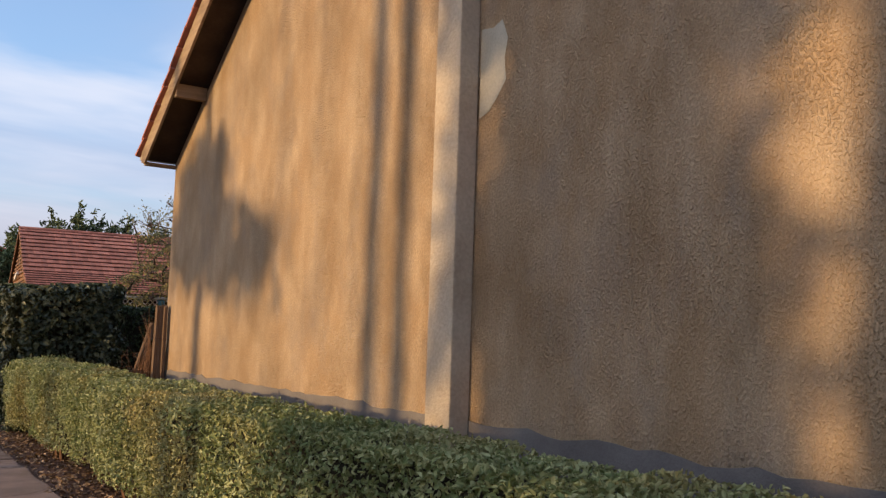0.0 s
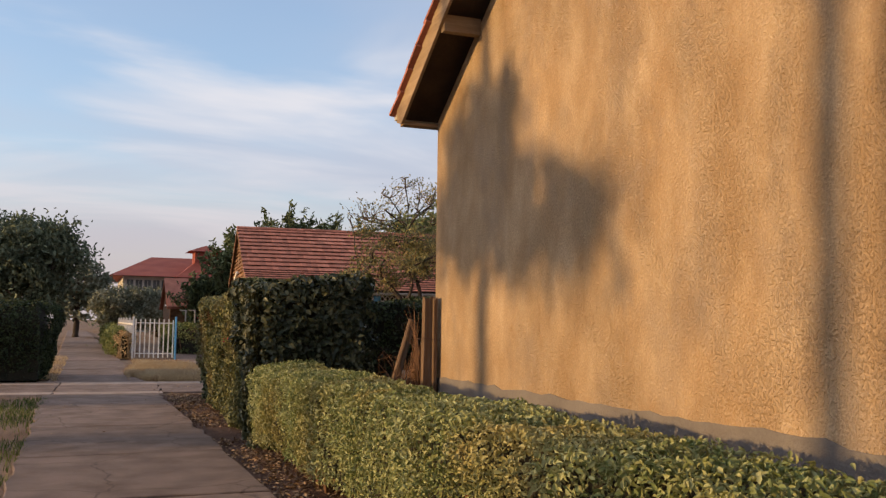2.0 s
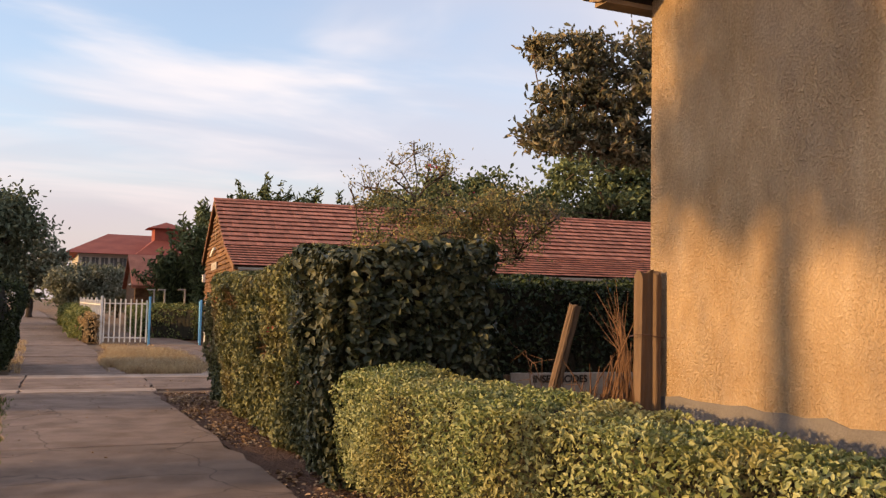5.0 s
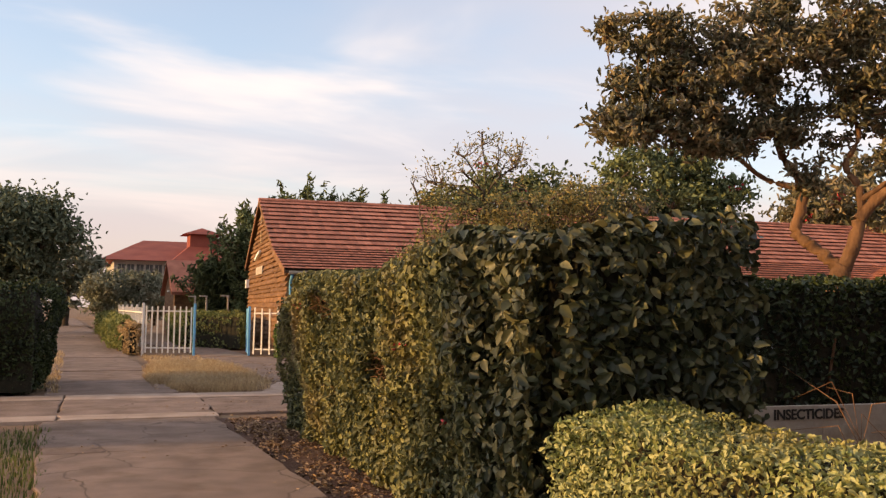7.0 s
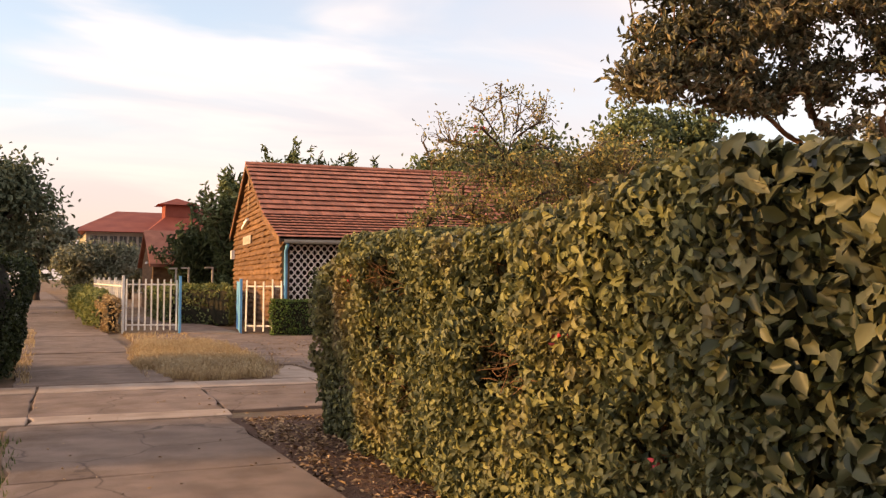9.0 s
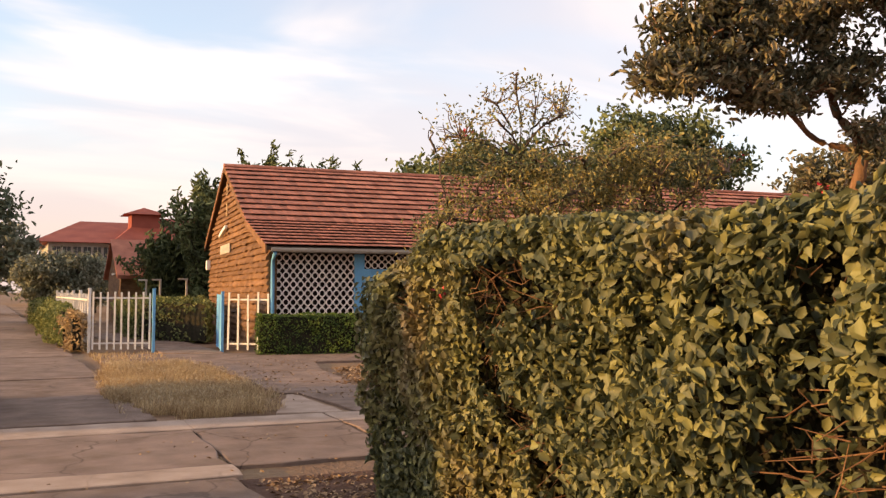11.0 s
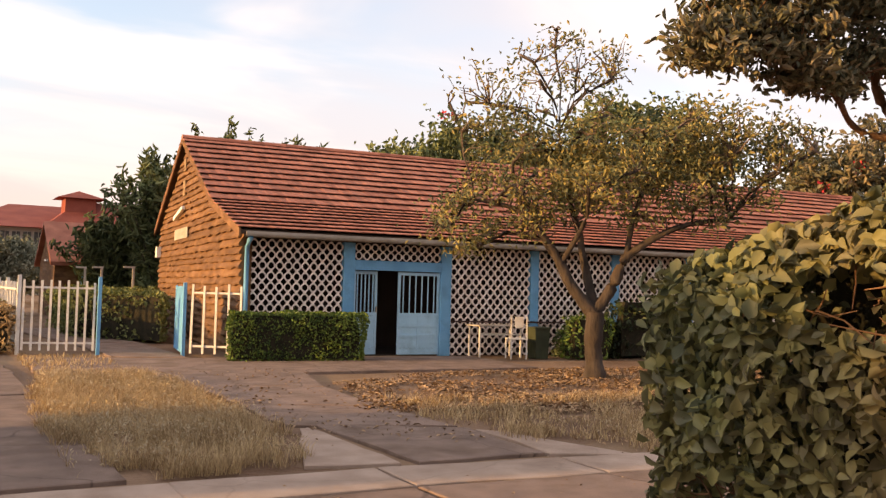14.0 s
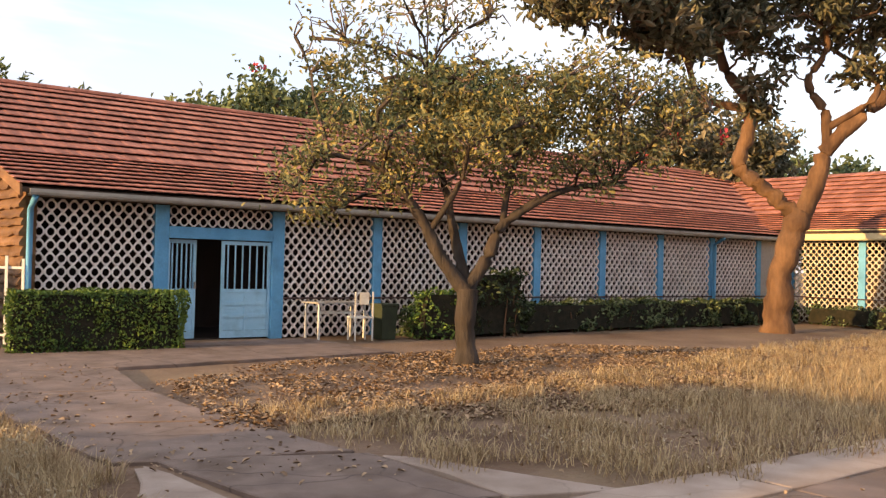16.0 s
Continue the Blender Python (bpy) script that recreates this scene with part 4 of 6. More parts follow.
def roof_tile_mesh(w, d, t=0.022):
    bm = bmesh.new()
    ring = [(0, 0.0), (0.28 * w, 0.007), (0.55 * w, 0.002), (w, 0.0)]
    lo = [[bm.verts.new((x, y, z)) for x, z in ring] for y in (0, d)]
    hi = [[bm.verts.new((x, y, z + t)) for x, z in ring] for y in (0, d)]
    for i in range(3):
        bm.faces.new((hi[0][i], hi[0][i + 1], hi[1][i + 1], hi[1][i]))
        bm.faces.new((lo[0][i], lo[0][i + 1], hi[0][i + 1], hi[0][i]))
    bm.faces.new((lo[0][0], hi[0][0], hi[1][0], lo[1][0]))
    bm.faces.new((lo[0][3], lo[1][3], hi[1][3], hi[0][3]))
    me = bpy.data.meshes.new("roof_tile")
    bm.to_mesh(me)
    bm.free()
    return me


def tiled_slope(roof, a, b, along, origin, length, parts_up_to, seed, expo=0.30, w=0.235):
    """Courses of tiles from the eave point a to the upper point b (both y, z), each tile tilted on the one below."""
    g = np.random.default_rng(seed)
    run = math.hypot(b[0] - a[0], b[1] - a[1])
    ang = math.atan2(b[1] - a[1], b[0] - a[0])
    n, cols = round(run / expo), round(length / w)
    expo, w = run / n, length / cols
    me = roof_tile_mesh(w * 1.02, expo * 1.16, 0.016)
    me.materials.append(M["tile"])
    src = [v.co.copy() for v in me.vertices]
    polys = [tuple(p.vertices) for p in me.polygons]
    verts, faces = [], []
    for j in range(n):
        for i in range(cols):
            s = (j + g.normal() * 0.006) * expo
            m = along @ pose(i * w + origin, a[0] + s * math.cos(ang), a[1] + s * math.sin(ang) + 0.042) @ pose(0, 0, 0, math.degrees(ang) - 7.0 + g.normal() * 0.35, g.normal() * 0.35, g.normal() * 0.5)
            if i * w < parts_up_to:
                ob = new("tile", me)
                ob.parent = roof
                ob.matrix_local = m
            else:
                k = len(verts)
                verts += [m @ v for v in src]
                faces += [tuple(k + q for q in p) for p in polys]
    tagged(raw("roof_tiling", verts, faces, M["tile_stuff"], roof), kind="stuff")


def lattice_building():
    root = thing("school_building", (0, 0, 0), "long low building with pierced lattice walls and clay tile roof", "building")
    posts = [BX + 0.12] + [2.337 * k for k in range(9)]
    lat_top = 2.47
    for i, x in enumerate(posts):
        if i == 0:
            continue
        w = 0.13 if i in (1, 2) else 0.11
        part("post", boxed(x - w, x + w, FY - 0.03, FY + 0.12, -0.02, lat_top, 0.008), M["blue"], root, "blue painted post")
    for i, (a, b) in enumerate(zip(posts, posts[1:])):
        if i == 1:
            v, f = lattice_mesh(a + 0.135, b - 0.135, 2.1, lat_top)
        else:
            v, f = lattice_mesh(a + (0.02 if i == 0 else 0.115), b - 0.135 if i == 0 else b - 0.115, 0.0, lat_top)
        if i in (0, 1, 2):
            x0, x1, z0 = (a + 0.02 if i == 0 else a + (0.135 if i == 1 else 0.115)), (b - 0.115 if i == 2 else b - 0.135), (2.1 if i == 1 else 0.0)
            nx, nz = round((x1 - x0) / 0.19), round((lat_top - z0) / 0.215)
            dx, dz = (x1 - x0) / nx, (lat_top - z0) / nz
            bv, bf = lattice_mesh(-dx / 2, dx / 2, -dz / 2, dz / 2)
            block = bpy.data.meshes.new("lattice_block")
            block.from_pydata(bv, [], bf)
            block.materials.append(M["lattice_block"])
            for j in range(nz):
                for k in range(nx):
                    ob = new("lattice_block", block)
                    ob.parent = root
                    ob.location = (x0 + (k + 0.5) * dx, FY, z0 + (j + 0.5) * dz)
            continue
        ob = raw("lattice_panel", v, f, M["lattice"], root, "pinkish white pierced block screen")
        ob.location = (0, FY, 0)
    # door frame and leaves
    a, b = posts[1] + 0.132, posts[2] - 0.132
    part("door_head", boxed(a, b, FY - 0.034, FY + 0.12, 1.88, 2.095, 0.006), M["blue"], root, "blue painted door head")
    left = panel_door(root, "door", 0.62, 1.86, M["blue_pale"])
    left.matrix_local = pose(a, FY + 0.05, 0, 0, 0, 0) @ pose(0, 0, 0, 0, 0, 12)
    right = panel_door(root, "door", 1.02, 1.86, M["blue_pale"])
    right.matrix_local = pose(b, FY + 0.07, 0, 0, 0, 0) @ pose(0, 0, 0, 0, 0, 180)
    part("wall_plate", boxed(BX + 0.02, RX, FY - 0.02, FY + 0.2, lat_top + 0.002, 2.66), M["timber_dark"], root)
    part("rail_pipe", prism([(FY - 0.055 + 0.018 * math.cos(k * 0.785), 0.775 + 0.018 * math.sin(k * 0.785)) for k in range(8)], "x", posts[2] + 0.13, RX), M["pipe"], root, "thin brown iron rail")
    # gutter and downpipes
    part("gutter", prism([(-0.50, 2.53), (-0.48, 2.49), (-0.40, 2.49), (-0.37, 2.53), (-0.37, 2.585), (-0.50, 2.585)], "x", BX - 0.05, RX - 0.6), M["gutter"], root, "grey eaves gutter")
    part("eave_board", boxed(BX - 0.05, RX - 0.6, -0.365, -0.34, 2.47, 2.60), M["gutter"], root)
    for x in (BX + 0.06, posts[8]):
        v, f = tube_data([[((x, -0.42, 2.47), 0.05), ((x, -0.26, 2.38), 0.05), ((x, -0.10, 2.28), 0.05), ((x, -0.095, 1.2), 0.05), ((x, -0.095, 0.0), 0.05)]], 10)
        raw("downpipe", v, f, M["blue"], root, "blue downpipe", True)
    # inside surfaces, near black: the shade indoors is put into their colour
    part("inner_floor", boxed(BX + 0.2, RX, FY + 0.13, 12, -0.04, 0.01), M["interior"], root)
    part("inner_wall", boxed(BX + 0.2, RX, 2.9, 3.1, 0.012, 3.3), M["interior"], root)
    # added end wall: keeps sky from showing through the far screens
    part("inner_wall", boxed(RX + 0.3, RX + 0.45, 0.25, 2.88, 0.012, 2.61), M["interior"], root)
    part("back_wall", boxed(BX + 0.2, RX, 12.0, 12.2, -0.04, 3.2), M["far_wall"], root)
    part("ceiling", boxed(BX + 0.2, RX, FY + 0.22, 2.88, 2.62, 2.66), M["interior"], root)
    # gable wall of waney boards
    outline = [(FY - 0.02, -0.04), (12.3, -0.04), (12.3, 3.27), (7.5, 5.44), (2.7, 3.30), (FY - 0.02, 2.60)]
    gable = part("gable_wall", prism(outline, "x", BX, BX + 0.18), M["plank"], root, "rustic brown log-board gable")
    def y_span(z):
        lo = FY - 0.03 if z < 2.60 else ((z - 2.60) / 0.70 * 2.7 if z < 3.30 else 2.7 + (z - 3.30) / 2.14 * 4.8)
        hi = 12.33 if z < 3.27 else 12.3 - (z - 3.27) / 2.17 * 4.8
        return lo, hi
    g = np.random.default_rng(21)
    z, k = 0.0, 0
    while z < 5.2:
        h = 0.165 + g.normal() * 0.012
        lo, hi = y_span(min(z + h, 5.36))
        n = max(4, int((hi - lo) / 0.22))
        verts, faces = [], []
        for i in range(n + 1):
            y = lo + (hi - lo) * i / n
            wob = wobble((y, k * 3.3, 1), 0.35, 0.050) + wobble((y, k * 3.3, 2), 0.12, 0.022)
            bulge = 0.075 + wobble((y, k * 2.1, 5), 0.4, 0.05)
            verts += [(0.004, y, z + wob), (-bulge, y, z + 0.012 + wob), (-bulge * 1.05, y, z + h * 0.35 + wob), (-0.012, y, z + h + 0.02), (0.004, y, z + h + 0.03)]
        for i in range(n):
            s = i * 5
            faces += [(s + j, s + j + 1, s + j + 6, s + j + 5) for j in range(4)]
        faces += [(0, 4, 3, 2, 1), tuple(n * 5 + j for j in range(5))]
        ob = raw("board", verts, faces, M["plank"], gable)
        ob.location = (BX, 0, 0)
        z += h
        k += 1
    # verge boards, roof, ridge
    deck = [(y, z - 0.02) for y, z in PROFILE] + [(y, z - 0.10) for y, z in reversed(PROFILE)]
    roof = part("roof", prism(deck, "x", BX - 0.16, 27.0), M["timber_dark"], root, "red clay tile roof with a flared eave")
    for (a, b) in zip(PROFILE, PROFILE[1:]):
        part("verge_board", prism([(a[0], a[1] - 0.16), (b[0], b[1] - 0.16), (b[0], b[1] + 0.02), (a[0], a[1] + 0.02)], "x", BX - 0.20, BX - 0.162), M["plank"], root)
    length = 27.0 - (BX - 0.2)
    tiled_slope(roof, PROFILE[0], PROFILE[1], Matrix.Identity(4), BX - 0.2, length, 3.0, 31, 0.41)
    tiled_slope(roof, PROFILE[1], PROFILE[2], Matrix.Identity(4), BX - 0.2, length, 3.0, 32, 0.48)
    rb = bmesh.new()
    box(rb, BX - 0.2, 27.0, 7.53, 12.8, 0, 0.02)
    for v in rb.verts:
        v.co.z = 5.62 - (v.co.y - 7.5) / 5.25 * 2.4 + v.co.z
    tagged(part("roof_tiling", rb, M["tile_stuff"], roof), kind="stuff")
    n = int(length / 0.33)
    for i in range(n):
        x = BX - 0.2 + i * 0.33
        bm = prism([(7.5 + 0.15 * math.cos(c), 5.58 + 0.11 * math.sin(c)) for c in [math.pi * q / 6 for q in range(7)]], "x", x, x + 0.345 - 0.012 * (i % 2))
        part("ridge_tile", bm, M["tile"], roof)
    # fittings on the gable: lamp tube, name board, meter box, vent boards
    lamp = part("tube_lamp", boxed(-0.05, 0.05, -0.75, 0.75, -0.06, 0.06, 0.02), M["white_paint"], root, "white tube lamp on the gable")
    lamp.matrix_local = pose(BX - 0.14, 7.95, 3.47, -9, 0, 0)
    board = part("name_board", boxed(-0.095, -0.065, -1.15, 1.15, -0.15, 0.15, 0.005), M["sign"], root, "pale name board with faded writing")
    board.matrix_local = pose(BX, 7.8, 2.89)
    for y0, y1 in ((-0.8, -0.45), (-0.38, 0.0), (0.08, 0.4), (0.47, 0.7)):
        part("writing", boxed(-0.099, -0.0955, y0, y1, -0.05, 0.05), M["gutter"], board)
    part("meter_box", boxed(BX - 0.2, BX - 0.06, 11.9, 12.25, 2.3, 2.65, 0.01), M["white_paint"], root, "white meter box")
    part("vent_board", boxed(BX - 0.09, BX - 0.05, 7.35, 7.65, 3.95, 4.4), M["timber_pale"], root)
    part("vent_board", boxed(BX - 0.09, BX - 0.05, 7.35, 7.65, 4.65, 5.0), M["timber_pale"], root)
    root.matrix_world = SCHOOL
    return root


lattice_building()


def wing():
    root = thing("school_wing", (0, 0, 0), "sunlit wing with cream fascia, lattice walls and tile roof", "building")
    v, f = lattice_mesh(0, 2.1, 0.0, 2.5)
    for k in range(6):
        y = -0.1 - 2.337 * k
        ob = raw("lattice_panel", v, f, M["lattice_cream"], root, "cream pierced block screen")
        ob.matrix_local = pose(RX, y - 0.118, 0, 0, 0, -90)
        part("post", boxed(RX - 0.03, RX + 0.12, y - 0.11, y + 0.11, -0.02, 2.5, 0.008), M["blue"], root, "blue painted post")
    part("corner_wall", boxed(18.82, RX - 0.04, FY - 0.02, FY + 0.1, -0.02, 2.47), M["far_wall"], root, "pale grey plastered corner")
    part("fascia", boxed(RX - 0.5, RX - 0.46, -16, -0.48, 2.54, 2.84), M["cream"], root, "cream fascia board")
    part("soffit", boxed(RX - 0.458, RX + 0.1, -16, -0.48, 2.52, 2.56), M["cream"], root)
    part("rail_pipe", prism([(RX - 0.07 + 0.018 * math.cos(k * 0.785), 0.775 + 0.018 * math.sin(k * 0.785)) for k in range(8)], "y", -16, -0.1), M["pipe"], root, "thin brown iron rail")
    # near-black backing, coloured for the shade behind the wing's screens
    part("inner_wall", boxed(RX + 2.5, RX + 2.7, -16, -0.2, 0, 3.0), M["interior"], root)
    roof = part("roof", prism([(RX - 0.52, 2.80), (RX + 2.7, 3.52), (RX + 6.6, 5.26), (RX + 12, 2.8), (RX + 12, 2.72), (RX + 6.6, 5.16), (RX + 2.7, 3.43), (RX - 0.52, 2.72)], "y", -16.5, 6.5), M["timber_dark"], root, "red clay tile roof")
    turn = Matrix(((0, 1, 0, 0), (-1, 0, 0, 0), (0, 0, 1, 0), (0, 0, 0, 1)))
    tiled_slope(roof, (RX - 0.55, 2.82), (RX + 2.7, 3.55), turn, -6.5, 23.0, 0.0, 41, 0.41, 0.26)
    tiled_slope(roof, (RX + 2.7, 3.55), (RX + 6.6, 5.29), turn, -6.5, 23.0, 0.0, 42, 0.48, 0.26)
    part("far_wall", boxed(RX + 11.3, RX + 11.5, -16, 6, 0, 2.75), M["far_wall"], root)
    part("end_wall", prism([(RX + 0.13, 0), (RX + 11.3, 0), (RX + 11.3, 2.7), (RX + 6.6, 4.9), (RX + 0.13, 2.5)], "y", -16.2, -16.0), M["far_wall"], root)
    root.matrix_world = SCHOOL


wing()


# ---- fences and gate ----
def picket_run(root, a, b, count, height, seed):
    a, b = Vector((*a, 0)), Vector((*b, 0))
    d = (b - a)
    u = d.normalized()
    turn = math.degrees(math.atan2(u.y, u.x))
    g = np.random.default_rng(seed)
    for i in range(count):
        p = a + d * (i / (count - 1))
        bm = bmesh.new()
        box(bm, -0.022, 0.022, -0.012, 0.012, 0.07, height - 0.05 + g.normal() * 0.012)
        ob = part("picket", bm, M["white_metal"], root)
        ob.matrix_local = pose(p.x, p.y, 0, g.normal() * 0.6, g.normal() * 0.5, turn)
    for z in (0.22, height - 0.2):
        ob = part("rail", boxed(0, d.length, 0.014, 0.04, z - 0.02, z + 0.02), M["white_metal"], root)
        ob.matrix_local = pose(a.x, a.y, 0, 0, 0, turn)


def fence_front():
    root = thing("picket_fence", (0, 0, 0), "white metal picket fence with a blue end post", "fence", "fences round the school yard")
    picket_run(root, (1.66, 38.2), (2.95, 37.9), 9, 1.53, 1)
    for (x, y), m, lab in (((1.58, 38.23), "white_metal", "white fence post"), ((3.04, 37.86), "blue", "blue fence post")):
        part("post", boxed(x - 0.035, x + 0.035, y - 0.035, y + 0.035, -0.02, 1.57, 0.006), M[m], root, lab)


def fence_side():
    root = thing("picket_fence", (0, 0, 0), "white metal picket fence along the footpath", "fence", "fences round the school yard")
    picket_run(root, (1.58, 38.4), (1.45, 50.4), 84, 1.48, 2)
    for k in range(5):
        part("post", boxed(1.52 - 0.027 * k, 1.59 - 0.027 * k, 40.7 + k * 2.4, 40.77 + k * 2.4, -0.02, 1.52, 0.006), M["white_metal"], root)


def fence_corner():
    root = thing("picket_fence", (0, 0, 0), "white metal picket fence between gate and gable", "fence", "fences round the school yard")
    picket_run(root, (4.66, 36.9), (5.5, 36.3), 5, 1.5, 3)
    part("post", boxed(4.5, 4.57, 36.95, 37.02, -0.02, 1.5, 0.006), M["blue"], root, "blue gate post")


def open_gate():
    root = thing("gate", (4.66, 36.9, 0), "blue sheet metal gate leaf standing open", "gate")
    part("gate_frame", boxed(-0.02, 0.02, 0, 0.05, 0.06, 1.44, 0.004), M["blue"], root)
    ob = part("gate_sheet", boxed(-0.008, 0.008, 0.052, 1.5, 0.08, 1.42), M["blue"], root, "blue sheet metal infill")
    for z in (0.1, 0.75, 1.38):
        part("gate_rail", boxed(-0.022, -0.009, 0.052, 1.5, z - 0.02, z + 0.02), M["blue"], root)
    part("gate_frame", boxed(-0.02, 0.02, 1.502, 1.55, 0.06, 1.44, 0.004), M["blue"], root)
    root.matrix_world = pose(4.53, 37.04, 0, 0, 0, -8)


fence_front()
fence_side()
fence_corner()
open_gate()

# ---- hedges and bushes ----
hedge("low_hedge", [(1.78, -3.0), (2.42, -3.0), (2.42, 13.22), (1.74, 13.22)], 1.0, 0.031, 0.52, 3200, M["leaf_low"], "low clipped hedge of variegated yellow-green leaves", "hedge", 100, lean=0.05, uneven=0.10, rounding=0.2, core=0.2, bare=0.2, tilt=-0.005)
# front end split off, its shaded face painted with darker leaves
hedge("tall_hedge", [(1.86, 13.5), (2.98, 13.40), (3.04, 14.35), (1.87, 14.4)], 1.92, 0.074, 0.66, 1250, M["leaf_hedge_end"], "tall glossy-leaved hedge end beside the low hedge, leaf colour darkened for shade", "hedge", 210, lean=0.26, uneven=0.15, rounding=0.12, core=0.28, tilt=-0.085, flat=0.6)
TALL = hedge("tall_hedge", [(1.87, 14.3), (3.12, 14.3), (3.36, 20.5), (2.08, 20.55)], 1.83, 0.056, 0.64, 3000, M["leaf_hedge"], "tall overgrown hedge with heart-shaped leaves and bare twigs", "hedge", 200, lean=0.2, uneven=0.16, rounding=0.12, core=0.32, fall=0.03, end=0.09, holes=0.37, flat=0.54)
_, tall_skin, tall_x, tall_y = TALL
blossom_g = np.random.default_rng(77)
for side, count in ((3, 3), (2, 4)):
    for _ in range(count):
        p, o = tall_skin(blossom_g.uniform(), blossom_g.uniform(0.25, 0.95), side)
        spot = [(p[0] + o[0] * 0.03 + blossom_g.normal() * 0.03, p[1] + o[1] * 0.03 + blossom_g.normal() * 0.03, p[2] + blossom_g.normal() * 0.03) for _ in range(5)]
        leaves("blossom", spot, [o] * 5, 0.028, 0.7, M["flower"], TALL[0], int(blossom_g.integers(9999)), flat=0.3, label="small red blossom")
hedge("boundary_hedge", [(3.3, 15.7), (15.0, 15.7), (15.0, 16.8), (3.3, 16.8)], 1.80, 0.06, 0.6, 700, M["leaf_dark"], "dark clipped boundary hedge", "hedge", 300, uneven=0.14, rounding=0.12, core=0.12, bare=0.45)
hedge("side_hedge", [(-6.0, 25.6), (-0.98, 25.6), (-0.92, 28.4), (-6.0, 28.4)], 1.82, 0.06, 0.6, 1100, M["leaf_dark"], "dark clipped hedge bulging over the path", "hedge", 400, lean=0.45, uneven=0.16, core=0.02)
hedge("round_bush", [(4.95, 35.35), (7.65, 34.95), (7.85, 35.6), (5.2, 36.0)], 0.96, 0.05, 0.6, 1300, M["leaf_box"], "clipped dark green bush in front of the lattice", "bush", 500, lean=0.08, uneven=0.12, rounding=0.3, core=0.1)
hedge("plant_border", [(12.9, 35.15), (27.0, 33.95), (27.05, 34.6), (13.0, 35.8)], 0.66, 0.10, 0.5, 420, M["leaf_border"], "low border of dark foliage along the lattice wall", "plants", 600, uneven=0.35, rounding=0.4, core=0.1)
hedge("plant_border", [(26.2, 21.0), (26.8, 21.0), (27.7, 33.6), (27.1, 33.7)], 0.5, 0.10, 0.5, 260, M["leaf_border"], "low border of dark foliage along the sunlit wing", "plants", 610, uneven=0.35, rounding=0.4, core=0.1)
hedge("round_bush", [(12.6, 34.6), (13.7, 34.5), (13.7, 35.05), (12.6, 35.15)], 0.95, 0.08, 0.6, 300, M["leaf_box"], "bright green bush beside the bin", "bush", 620, uneven=0.3, rounding=0.45, core=0.1)
hedge("round_bush", [(13.9, 34.6), (15.6, 34.5), (15.6, 34.95), (13.9, 35.05)], 1.4, 0.10, 0.55, 220, M["leaf_dark"], "dark leafy shrub behind the tree", "bush", 630, uneven=0.5, rounding=0.5, core=0.15)
hedge("yard_hedge", [(3.3, 43.0), (5.1, 41.0), (5.9, 46.0), (3.4, 49.5)], 1.2, 0.10, 0.55, 260, M["leaf_yard"], "loose green hedge inside the yard", "hedge", 640, uneven=0.3, rounding=0.3)
hedge("verge_hedge", [(1.1, 40.6), (1.4, 40.6), (1.2, 62.0), (0.95, 62.0)], 1.05, 0.11, 0.45, 300, M["leaf_yard"], "unkempt green hedge along the footpath", "hedge", 650, uneven=0.45, rounding=0.4, core=0.03, lean=0.15)
hedge("verge_hedge", [(1.15, 38.2), (1.45, 38.2), (1.45, 40.6), (1.15, 40.6)], 0.9, 0.12, 0.3, 300, M["grass_dry"], "dry brownish tuft of verge growth", "plants", 660, uneven=0.4, rounding=0.4, core=0.05, lean=0.15)

# ---- trees ----
def off(r, right, up):
    return (r[0] * right, r[1] * right, up)


